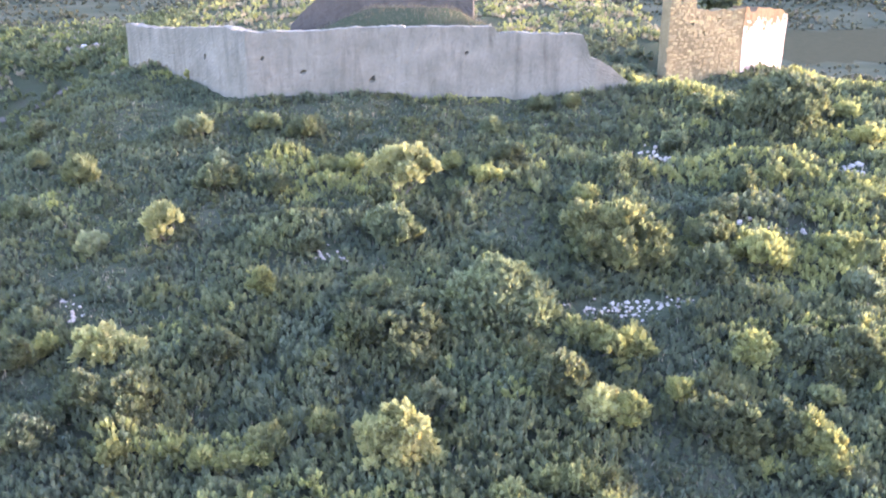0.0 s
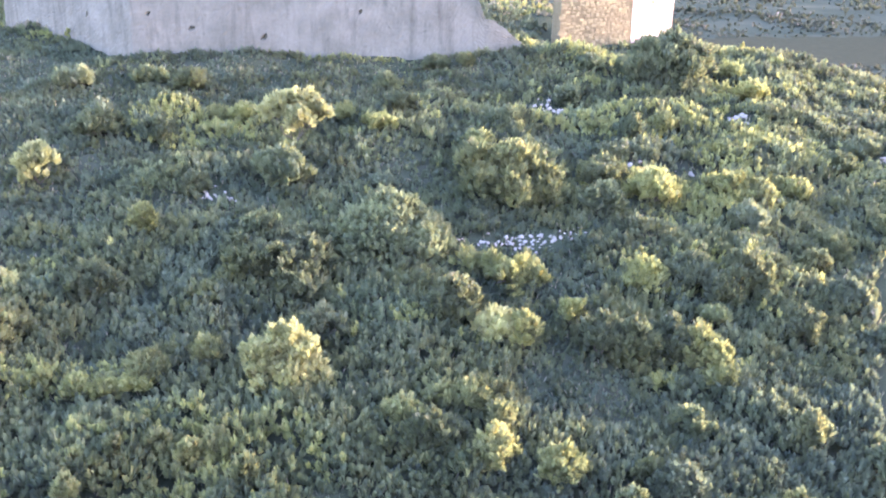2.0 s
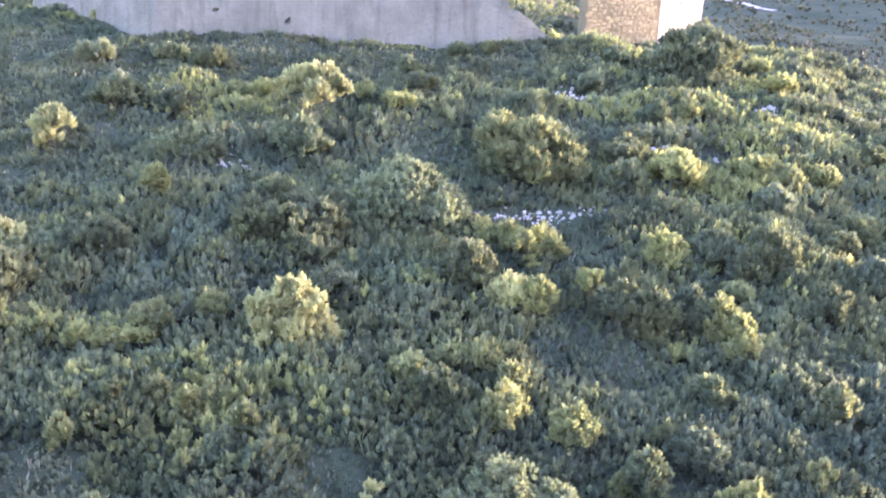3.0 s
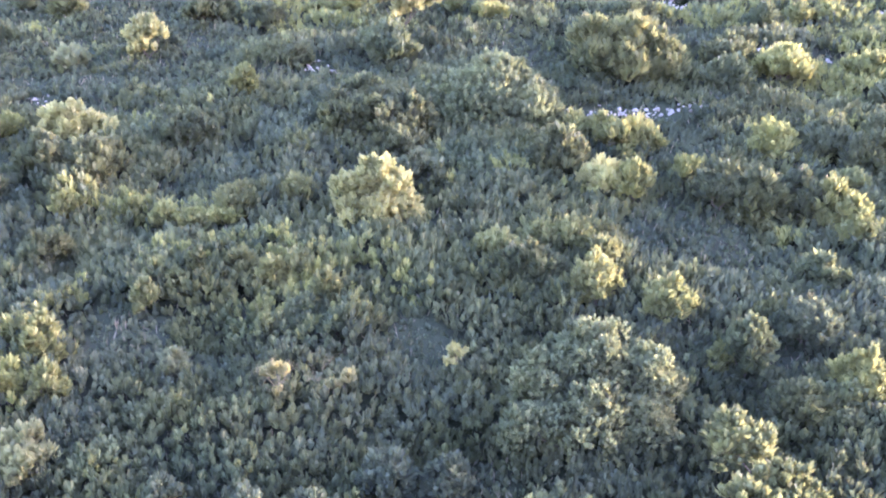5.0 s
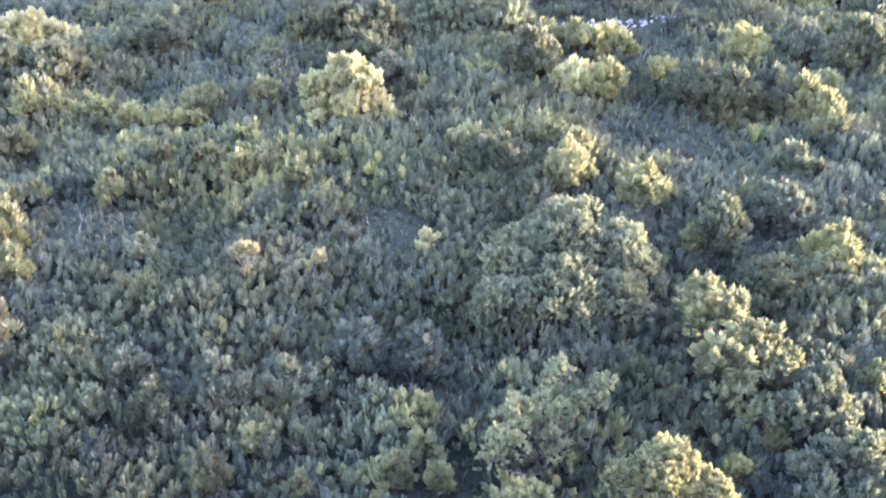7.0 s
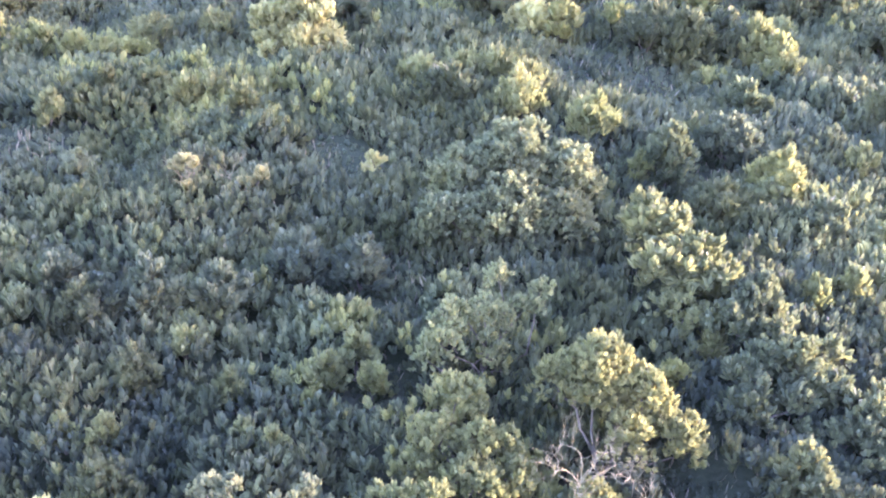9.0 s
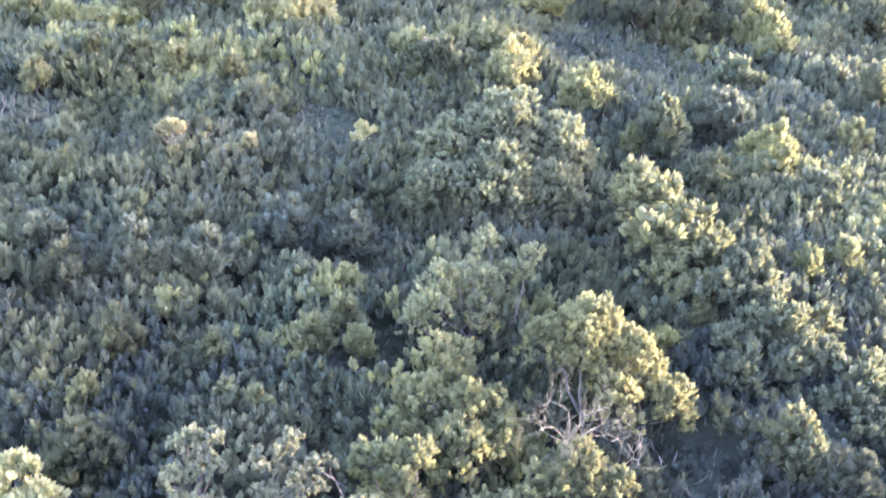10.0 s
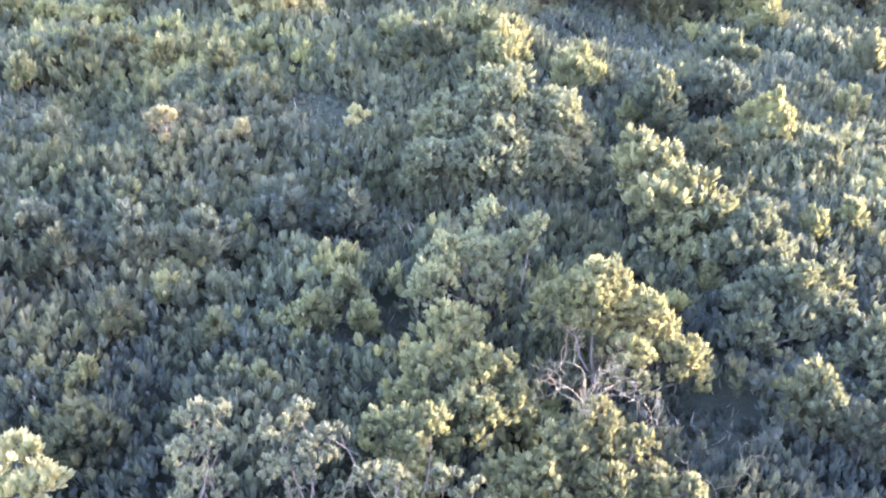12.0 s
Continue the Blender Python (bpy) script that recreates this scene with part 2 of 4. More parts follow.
def dome_points(n, r, h, rise=0.75, low=-0.05):
    """Points on a lumpy half ellipsoid with their shoots' directions."""
    d = unit(rng.normal(size=(n, 3)) + (0, 0, 0.35))
    d[:, 2] = np.where(d[:, 2] < low, -d[:, 2], d[:, 2])
    ph = rng.uniform(0, 6.28, 6)
    lump = 1 + 0.16 * np.sin(3.1 * d[:, 0] * 2 + ph[0]) * np.sin(2.7 * d[:, 1] * 2 + ph[1]) + 0.12 * np.sin(7 * d[:, 0] + ph[2]) * np.sin(6 * d[:, 1] + 3 * d[:, 2] + ph[3])
    p = d * (r, r, h) * (lump * rng.uniform(0.72, 1.0, n) ** 0.7)[:, None]
    return p, unit(d * 0.75 + (0, 0, rise) + 0.30 * rng.normal(size=(n, 3)))


def tube(points, radii, sides=6):
    pts = np.asarray(points, float)
    v, f = [], []
    for i, (p, r) in enumerate(zip(pts, radii)):
        d = unit(pts[min(i + 1, len(pts) - 1)] - pts[max(i - 1, 0)])
        a = unit(np.cross(d, (0.31, 0.87, 0.2) if abs(d[2]) > 0.5 else (0, 0, 1)))
        b = np.cross(d, a)
        for k in range(sides):
            t = 2 * math.pi * k / sides
            v.append(p + r * (a * math.cos(t) + b * math.sin(t)))
        if i:
            f += [((i - 1) * sides + k, (i - 1) * sides + (k + 1) % sides, i * sides + (k + 1) % sides, i * sides + k) for k in range(sides)]
    return np.array(v), np.array(f)


def joined(pieces):
    vs, fs, off = [], [], 0
    for v, f in pieces:
        vs.append(v), fs.append(f + off)
        off += len(v)
    return np.concatenate(vs), np.concatenate(fs)


def limb_path(a, b, bend, steps=6):
    a, b = np.asarray(a, float), np.asarray(b, float)
    t = np.linspace(0, 1, steps)[:, None]
    p = a + (b - a) * t + np.sin(t * math.pi) * rng.normal(size=3) * bend * np.linalg.norm(b - a)
    p[1:-1] += rng.normal(size=(steps - 2, 3)) * 0.02 * np.linalg.norm(b - a)
    return p


# ---- ground ----
def smooth(a, b, v):
    u = np.clip((v - a) / (b - a), 0, 1)
    return u * u * (3 - 2 * u)


def lift(x, y):
    """The ground's height at x, y."""
    x, y = np.asarray(x, float), np.asarray(y, float)
    ys = (-400, -60, -10, 0, 10, 25, 38, 52, 62, 70, 110, 130, 150, 205, 260, 3000)
    zs = (-30, -17, -5.2, -2.4, 0.3, 4.4, 7.9, 11.0, 13.2, 14.0, 15.0, 15.2, 12.0, -1.0, -9.0, -9.0)
    hill = sum(np.interp(y + d, ys, zs) for d in (-3, -1, 1, 3)) / 4
    hill = hill - 0.022 * np.maximum(0, -x - 17 - 0.05 * y) ** 1.7 * (1 - 0.8 * smooth(75, 95, y)) - 0.02 * np.maximum(0, x - 27) ** 1.7
    hill = hill - (0.32 * smooth(62, 82, y) + 0.75 * smooth(78, 94, y)) * np.maximum(0, x - 23) - 9 * smooth(-24, -42, x) * smooth(48, 70, y) * (1 - 0.7 * smooth(80, 100, y))
    hill = hill + 4.4 * np.exp(-(((x + 3.2) / 9.5) ** 2) - ((y - 77) / 4.5) ** 2)
    hill = hill + 0.25 * np.sin(0.31 * x + 0.5) * np.sin(0.27 * y) + 0.18 * np.sin(0.83 * x - 0.4 * y) + 0.09 * np.sin(1.9 * x + 1.3 * y)
    hill = hill - 1.7 * np.exp(-(((x - 20.5) / 5) ** 2) - ((y - 73) / 6.5) ** 2)
    hill = hill - 0.5 * np.exp(-(((x + 19.5) / 4.5) ** 2) - ((y - 67) / 5) ** 2)
    far = np.hypot(x, y)
    floor = -9 + 1.5 * np.sin(0.011 * x + 1) * np.sin(0.013 * y)
    ridge = smooth(330, 1100, far) * (17 + 9 * np.sin(0.0042 * x - 2.3) + 5 * np.sin(0.011 * x + 0.004 * y) + 3 * np.sin(0.02 * y))
    return np.maximum(hill, floor) + 1.2 * np.exp(-np.abs(hill - floor) / 3) + ridge


def steps_to(edges):
    return np.concatenate([np.arange(a, b, s) for a, b, s in edges])


def ground_mesh():
    xs = steps_to([(-2600, -600, 100), (-600, -120, 20), (-120, -40, 4), (-40, 40, 1.1), (40, 120, 4), (120, 600, 20), (600, 2601, 100)])
    ys = steps_to([(-700, -100, 50), (-100, -10, 5), (-10, 90, 1.1), (90, 240, 5), (240, 1000, 20), (1000, 3001, 100)])
    gx, gy = np.meshgrid(xs, ys)
    z = lift(gx, gy)
    near = smooth(140, 60, np.hypot(gx, gy))
    z = z + near * rng.normal(size=z.shape) * 0.05
    i = np.arange(gx.size).reshape(gx.shape)
    q = np.stack([i[:-1, :-1], i[:-1, 1:], i[1:, 1:], i[1:, :-1]], -1).reshape(-1, 4)
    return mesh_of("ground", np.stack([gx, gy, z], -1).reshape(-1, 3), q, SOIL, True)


tagged(new("ground", ground_mesh()), "dry brown hillside soil with sparse grass and low herbs", "ground", kind="structure")


# ---- ruined walls ----
def slab(path, thick, top, step=0.25, rows=26, rough=0.02, holes=(), sunk=1.0, ragged=0.03):
    """A wall along a path, its foot in the ground, with an uneven crown, rough faces and small holes."""
    path = np.asarray(path, float)
    seg = np.linalg.norm(np.diff(path, axis=0), axis=1)
    cum = np.r_[0, np.cumsum(seg)]
    s = np.linspace(0, cum[-1], int(cum[-1] / step) + 1)
    xy = np.stack([np.interp(s, cum, path[:, 0]), np.interp(s, cum, path[:, 1])], 1)
    d = unit(np.gradient(xy, axis=0))
    nrm = np.stack([d[:, 1], -d[:, 0]], 1)
    zt = np.array([top(v) for v in s]) + ragged * np.convolve(rng.normal(size=len(s) + 4), (0.2, 0.5, 0.7, 0.5, 0.2), 'valid')
    zb = lift(xy[:, 0], xy[:, 1]) - sunk
    cols = []
    for j, v in enumerate(s):
        col = []
        for k in range(rows):
            z = zb[j] + (zt[j] - zb[j]) * k / (rows - 1)
            r = rough * rng.normal() * 0.6 + 0.05 * math.sin(0.9 * v + 0.7 * z) + (0.10 * (1 - k / (rows - 1)))
            for hs, hz, hw in holes:
                if abs(v - hs) < hw and abs(z - hz) < hw:
                    r -= 0.35
            col.append((*(xy[j] + nrm[j] * r), z))
        for k in range(rows - 1, -1, -1):
            z = zb[j] + (zt[j] - 0.03 * rng.random() - zb[j]) * k / (rows - 1)
            col.append((*(xy[j] - nrm[j] * (thick + rough * rng.normal() * 0.6)), z))
        cols.append(col)
    v = np.array(cols).reshape(-1, 3)
    m = 2 * rows
    f = [(j * m + k, (j + 1) * m + k, (j + 1) * m + (k + 1) % m, j * m + (k + 1) % m) for j in range(len(s) - 1) for k in range(m)]
    for j in (0, len(s) - 1):
        ends = [(j * m + k, j * m + k + 1, j * m + m - 2 - k, j * m + m - 1 - k) for k in range(rows - 1)]
        f += [e[::-1] for e in ends] if j == 0 else ends
    return v, np.array(f)


def crown(stops):
    a = np.array(stops, float)
    return lambda v: float(np.interp(v, a[:, 0], a[:, 1]))


def wall_thing(name, label, path, thick, top, mat, **more):
    root = tagged(new(name), label, "ruined wall")
    x, y = path[0]
    z = float(lift(x, y))
    root.location = (x, y, z)
    v, f = slab(path, thick, top, **more)
    part("masonry", mesh_of("masonry", v - (x, y, z), f, mat), root)
    return root


long_wall = wall_thing("castle_wall", "long roofless grey plastered castle wall with a broken crown", [(-26.1, 76.8), (-13.6, 63.5), (10.9, 64.2), (14.0, 64.9)], 1.1,
    crown([(0, 17.05), (4, 16.95), (6.7, 17.15), (12, 17.6), (15.9, 17.95), (16.8, 17.8), (23.2, 17.8), (24.8, 18.0), (30, 18.1), (35.4, 18.1), (35.9, 17.7), (41.8, 17.55), (42.1, 16.9), (42.35, 16.0), (43.2, 15.7), (44.2, 15.1), (45.2, 14.3), (46, 13.6)]),
    PLASTER, step=0.16, rows=34, holes=[(22.2, 15.0, 0.14), (33.6, 16.3, 0.11), (27.0, 14.5, 0.11), (12.6, 15.6, 0.11), (1.4, 13.7, 0.13), (19.4, 15.9, 0.08)])
tower = wall_thing("ruined_tower", "sunlit fragment of a stone tower with a jagged top", [(18.15, 72.85), (24.85, 75.2)], 1.2,
    crown([(0, 19.7), (2.2, 19.6), (2.3, 18.5), (2.8, 18.35), (3.6, 18.4), (3.7, 18.25), (4.6, 18.3), (4.75, 18.45), (5.3, 18.4), (5.4, 18.2), (6.1, 18.25), (6.2, 18.5), (6.63, 18.5)]), RUBBLE, rough=0.012, step=0.2, rows=34, ragged=0.06,
    holes=[(1.0, 19.0, 0.13), (2.1, 17.4, 0.1), (3.3, 16.6, 0.1), (0.7, 16.0, 0.1), (4.6, 17.6, 0.1)])
v, f = slab([(24.87, 75.18), (31.0, 82.3)], 1.2, crown([(0, 18.4), (0.4, 18.55), (1.0, 18.05), (2.2, 18.1), (2.4, 18.35), (5, 18.1), (7.6, 17.95), (8.3, 17.75), (8.9, 17.3)]), rough=0.03, ragged=0.05)
flank = part("flank", mesh_of("flank", v - np.array(tower.location), f, WHITEWASH), tower, "pale plastered flank in full sun, bare stone above")
flank.data.materials.append(OCHRE)
for poly in flank.data.polygons:
    if poly.center.z + tower.location.z > 16.9 + 0.25 * math.sin(1.7 * poly.center.x) + 0.3 * rng.normal():
        poly.material_index = 1
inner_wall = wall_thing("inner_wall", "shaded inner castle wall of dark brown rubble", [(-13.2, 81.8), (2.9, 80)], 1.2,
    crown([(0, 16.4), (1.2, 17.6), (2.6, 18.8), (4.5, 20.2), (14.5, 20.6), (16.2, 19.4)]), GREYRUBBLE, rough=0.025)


# ---- vegetation ----
def stem_set(lobes, thick=0.07):
    """A short trunk that forks into one limb for each lobe."""
    fork = np.array([0.0, 0.0, 0.25 * min(l[2] for l in lobes)])
    trunk = tube(limb_path((0, 0, -0.25), fork, 0.05, 4), np.linspace(thick * 1.4, thick, 4), 8)
    limbs = []
    for cx, cy, cz, r, h in lobes:
        end = np.array([cx, cy, cz + 0.3 * h])
        main = limb_path(fork, end, 0.12)
        bits = [tube(main, np.linspace(thick * 0.8, thick * 0.2, len(main)), 5)]
        for _ in range(2):
            a = main[rng.integers(2, len(main))]
            way = unit(rng.normal(size=3) + (0, 0, 0.6))
            bits.append(tube(limb_path(a, a + way * r * 0.7, 0.12, 4), np.linspace(thick * 0.3, thick * 0.08, 4), 4))
        limbs.append(joined(bits))
    return trunk, limbs


def leafy(lobes, dense, long, k, size, broad=0.42, rise=0.75, loose=0.3, gaps=0.0, fine=1.0):
    """Leaves on each lobe, gathered in clumps with gaps between them."""
    out = []
    for cx, cy, cz, r, h in lobes:
        m = int((10 + 20 * r * r) * fine ** 0.7)
        c, way = dome_points(m, 0.74 * r, 0.74 * h, rise, low=-0.6)
        for q, w in zip(c + (cx, cy, cz), way):
            if rng.random() < gaps:
                continue
            s = min(0.36, min(r, h) * rng.uniform(0.26, 0.44)) * rng.uniform(0.75, 1.15) / fine ** 0.35
            n = max(5, int(dense * 3.4 * s * s))
            p, d = dome_points(n, s, s * 1.15, rise, low=-0.5)
            out.append(tuft_leaves(q + p, unit(d + 0.35 * w), long * rng.uniform(0.7, 1.3, n), k, size, broad, loose))
    return joined(out)


def grain(y):
    """How fine the leafy sprays are built at that place: shoots on a square metre, their length, leaves on each and their size."""
    return (60, 0.21, 8, 0.104) if y < 16 else (36, 0.27, 8, 0.135) if y < 25 else (17, 0.35, 7, 0.175) if y < 40 else (10, 0.42, 6, 0.22)


taken = []          # places where a tree or shrub stands


def plant(name, label, category, x, y, lobes, mat, rise=0.9, loose=0.3, group="", fine=1.0, gaps=0.0):
    """A tree or shrub: trunk, one limb for each lobe, and a crown of leaves. Lobes: x, y, z, radius, height, from its foot.
    fine: how much smaller its sprays are than usual; gaps: the share of clumps left out."""
    global rng
    rng = np.random.default_rng(int(abs(1000 * x + 77 * y + 991 * sum(map(sum, lobes)))) + 5)
    taken.extend((x + l[0], y + l[1]) for l in lobes)
    root = tagged(new(name), label, category, group)
    root.location = (x, y, float(lift(x, y)))
    trunk, limbs = stem_set(lobes, 0.03 + 0.02 * max(l[3] for l in lobes))
    part("trunk", mesh_of("trunk", *trunk, BARK, True), root)
    for l in limbs:
        part("limb", mesh_of("limb", *l, BARK, True), root)
    dense, long, k, size = grain(y)
    part("crown", mesh_of("crown", *leafy(lobes, dense * fine ** 1.5, long / fine, k, size / fine, 0.42, rise, loose, gaps, fine), mat), root)
    return root


def around(n, spread, z, r, h, seed):
    """n lobes round a middle one."""
    g = np.random.default_rng(seed)
    out = [(0, 0, z, r, h)]
    for i in range(n):
        t = 6.28 * (i + g.uniform(-0.3, 0.3)) / n
        s = spread * g.uniform(0.8, 1.1)
        out.append((s * math.cos(t), s * math.sin(t), z * g.uniform(0.55, 0.9), r * g.uniform(0.55, 0.8), h * g.uniform(0.6, 0.85)))
    return out


# the pale, the round and the tall ones that stand out
plant("pale_bush", "tall cream-coloured bush of upright leafy sprays", "bush", -2.0, 29.0, [(-0.83, 0.3, 1.23, 0.72, 0.76), (-0.01, 0.2, 1.69, 0.76, 0.8), (0.77, 0.1, 1.18, 0.81, 0.85), (-0.87, -0.1, 0.29, 0.77, 0.8), (0.24, -0.4, 0.41, 0.84, 0.88), (1.17, -0.1, 0.44, 0.64, 0.67), (1.64, -0.1, 0.22, 0.3, 0.31), (-0.83, 0.4, 0.49, 0.72, 0.76), (-0.01, 0.3, 0.68, 0.76, 0.8), (0.77, 0.2, 0.47, 0.81, 0.85)], CREAM, rise=1.4, fine=1.3)
plant("round_tree", "large dome-shaped grey-green evergreen tree, sunlit on one side", "tree", 3.0, 37.8, [(-0.49, 0.6, 0.69, 2.14, 2.24), (-1.81, 0.2, 0.51, 1.61, 1.69), (0.67, 0.2, 0.36, 1.61, 1.69), (-0.54, -0.6, 0.1, 1.76, 1.85), (0.86, -0.9, 0.1, 1.24, 1.31), (-1.71, -0.8, 0.1, 1.36, 1.43), (1.27, -0.4, 0.23, 1.02, 1.07)], PALE, fine=1.15)
plant("shaded_thicket", "broad dark green evergreen thicket in shade", "thicket", -1.2, 36.5, [(-0.04, 1.5, 0.23, 1.15, 1.21), (-1.1, 0.5, 0.1, 1.41, 1.48), (-2.51, 0.5, 0.1, 1.3, 1.36), (0.06, -0.7, 0.1, 1.27, 1.33), (-1.06, -1.3, 0.1, 1.26, 1.32), (-2.58, -0.7, 0.1, 1.21, 1.28)], GREEN)
plant("lime_shrub", "yellow-green spreading shrub with a shaded side", "shrub", 6.8, 35.0, [(-1.22, 1.3, 0.1, 0.89, 0.94), (-0.03, 0.8, 0.1, 0.88, 0.93), (1.04, 0.4, 0.1, 0.93, 0.98), (1.59, -0.1, 0.1, 0.71, 0.74), (0.29, -0.4, 0.1, 0.81, 0.85)], YELLOW)
plant("dome_bush", "pale cream-green dome-shaped bush on the upper slope", "bush", -2.2, 48.2, [(-0.67, 0.3, 2.02, 0.79, 0.82), (0.4, 0.3, 2.12, 0.88, 0.92), (1.28, 0.0, 1.78, 0.56, 0.59), (0.23, -0.4, 1.49, 0.81, 0.85), (-1.35, 0.0, 1.76, 0.63, 0.66)], CREAM)
plant("broad_bush", "broad light green bush beside limestone rubble", "bush", 8.4, 42.0, [(-1.19, 0.9, 1.32, 1.19, 1.25), (0.37, 0.8, 1.35, 1.19, 1.25), (1.55, 0.1, 0.69, 1.18, 1.24), (2.02, -0.6, 0.1, 0.92, 0.97), (0.17, -0.6, 0.18, 1.23, 1.29), (-1.21, -0.4, 0.48, 0.98, 1.03), (0.23, -1.2, 0.1, 0.91, 0.96)], LIGHT)
plant("whitish_bush", "low whitish leafy bush above green scrub", "bush", -14.0, 34.6, [(-1.28, 0.2, 0.97, 0.53, 0.56), (-0.43, 0.2, 1.0, 0.58, 0.61), (0.08, 0.0, 0.73, 0.48, 0.51), (-0.58, -0.3, 0.4, 0.58, 0.61), (0.65, 0.0, 0.46, 0.48, 0.51), (-1.45, -0.2, 0.45, 0.43, 0.46)], CREAM)
plant("small_pale_bush", "small pale bush with upright tips", "bush", -14.5, 44.0, [(-0.02, 0.1, 1.31, 0.52, 0.55), (-0.61, 0.0, 0.96, 0.47, 0.49), (0.47, 0.0, 1.03, 0.44, 0.46), (-0.25, -0.2, 0.51, 0.47, 0.49)], CREAM)
plant("yellow_shrub", "slim bright yellow-green shrub", "shrub", -8.6, 39.0, [(-0.13, 0.1, 0.53, 0.47, 0.49), (0.04, -0.1, 0.13, 0.44, 0.46), (-0.27, -0.2, 0.1, 0.41, 0.43)], YELLOW)
plant("crest_thicket", "grey-green thicket on the crest below the tower", "thicket", 22.4, 58.0, [(-1.36, 0.6, 1.52, 1.3, 1.37), (0.44, 1.0, 1.59, 1.56, 1.64), (1.67, 0.4, 1.11, 1.3, 1.37), (-0.94, -0.6, 0.7, 1.45, 1.52), (-2.46, -0.8, 0.65, 1.12, 1.18), (0.67, -0.8, 0.39, 1.36, 1.43)], OLIVE)
plant("grey_tree", "round grey-green tree with silvery upright shoots", "tree", 4.6, 19.9, [(-0.18, 0.7, 1.24, 1.37, 1.44), (-1.42, 0.2, 1.02, 0.93, 0.98), (1.31, 0.6, 1.0, 1.01, 1.06), (1.93, 0.6, 0.81, 0.59, 0.62), (-0.45, -0.7, 0.32, 1.32, 1.38), (1.04, -0.4, 0.21, 0.95, 1.0), (-1.76, -1.1, 0.33, 0.9, 0.94)], PALE, rise=1.0, loose=0.45, fine=1.8, gaps=0.15)
plant("olive_tree", "slender grey olive tree with sunlit twigs", "tree", 3.4, 14.6, [(0.32, 0.7, 1.92, 0.48, 0.5), (1.19, 0.6, 1.78, 0.35, 0.37), (-0.01, 0.2, 1.35, 0.55, 0.57), (0.79, 0.3, 1.41, 0.45, 0.47), (-0.66, -0.1, 1.48, 0.49, 0.51), (-0.92, -0.6, 1.09, 0.48, 0.5), (0.12, -0.4, 0.89, 0.49, 0.51), (-1.16, -0.8, 0.86, 0.33, 0.35)], PALE, fine=2.0, gaps=0.3)
plant("evergreen_tree", "spreading sunlit evergreen tree with an umbrella-shaped crown", "tree", 5.4, 11.9, [(-0.14, 0.6, 1.83, 0.82, 0.86), (0.71, 0.4, 1.53, 0.68, 0.72), (1.28, -0.0, 1.0, 0.53, 0.55), (-0.85, 0.5, 1.75, 0.51, 0.53), (0.37, -0.2, 1.03, 0.58, 0.61), (1.56, -0.2, 0.79, 0.28, 0.3)], LIGHT, fine=1.6)
plant("evergreen_tree", "leafy evergreen tree with pale twigs at one side", "tree", 2.9, 11.3, [(-0.17, 0.8, 1.72, 0.56, 0.59), (0.36, -0.1, 1.26, 0.62, 0.65), (0.73, -0.4, 0.84, 0.47, 0.5), (0.06, -0.6, 0.8, 0.67, 0.7), (-0.53, 0.1, 1.28, 0.56, 0.59), (-0.86, -0.3, 1.01, 0.41, 0.43)], LIGHT, fine=1.6)
plant("evergreen_tree", "low evergreen tree crown beside dead branches", "tree", 4.6, 9.0, [(0.2, 0.8, 1.31, 0.57, 0.6), (0.76, 0.5, 1.19, 0.45, 0.48), (-0.28, 0.5, 1.18, 0.49, 0.51), (0.27, 0.1, 0.82, 0.59, 0.62), (1.01, 0.0, 0.95, 0.39, 0.41), (-0.75, 0.1, 0.94, 0.55, 0.58), (-1.24, 0.2, 0.9, 0.46, 0.49), (1.42, -0.2, 1.0, 0.24, 0.25)], LIGHT, fine=1.6)
plant("evergreen_tree", "small round green tree beside silver shrubs", "tree", 1.7, 9.6, [(0.15, 0.2, 1.47, 0.47, 0.5), (0.58, 0.3, 1.71, 0.32, 0.34), (-0.2, 0.3, 1.63, 0.3, 0.32), (0.19, -0.2, 1.42, 0.37, 0.39), (0.15, 0.3, 0.59, 0.47, 0.5), (0.58, 0.4, 0.68, 0.32, 0.34), (-0.2, 0.4, 0.65, 0.3, 0.32), (0.19, -0.1, 0.57, 0.37, 0.39)], LIGHT, fine=1.7)
plant("evergreen_shrub", "round green evergreen shrub beside a grey tree", "shrub", 8.2, 17.6, [(-0.77, 0.2, 1.36, 0.68, 0.72), (-0.29, 0.0, 1.39, 0.48, 0.51)], LIGHT, loose=0.5, gaps=0.15, group="shrubs along the lower slope")
plant("evergreen_shrub", "dark evergreen shrub with a sunlit rim", "shrub", 8.6, 16.1, [(-0.41, 0.5, 1.1, 0.79, 0.83), (-1.23, 0.0, 1.03, 0.67, 0.7), (-0.18, -0.1, 0.86, 0.56, 0.59)], LIGHT, loose=0.5, gaps=0.15, group="shrubs along the lower slope")
plant("evergreen_shrub", "dark evergreen shrub with a sunlit rim", "shrub", 9.4, 14.8, [(-0.27, 0.4, 1.0, 0.7, 0.73), (-0.8, 0.0, 0.8, 0.61, 0.64), (0.04, 0.2, 0.91, 0.44, 0.46)], OLIVE, loose=0.5, gaps=0.15, group="shrubs along the lower slope")
plant("evergreen_shrub", "broad evergreen shrub with a sunlit rim", "shrub", 9.6, 13.7, [(-0.21, 0.4, 0.77, 0.79, 0.83), (0.34, 0.1, 0.52, 0.66, 0.7), (-0.88, -0.1, 0.57, 0.58, 0.61), (0.77, 0.5, 0.77, 0.47, 0.5)], OLIVE, loose=0.5, gaps=0.15, group="shrubs along the lower slope")
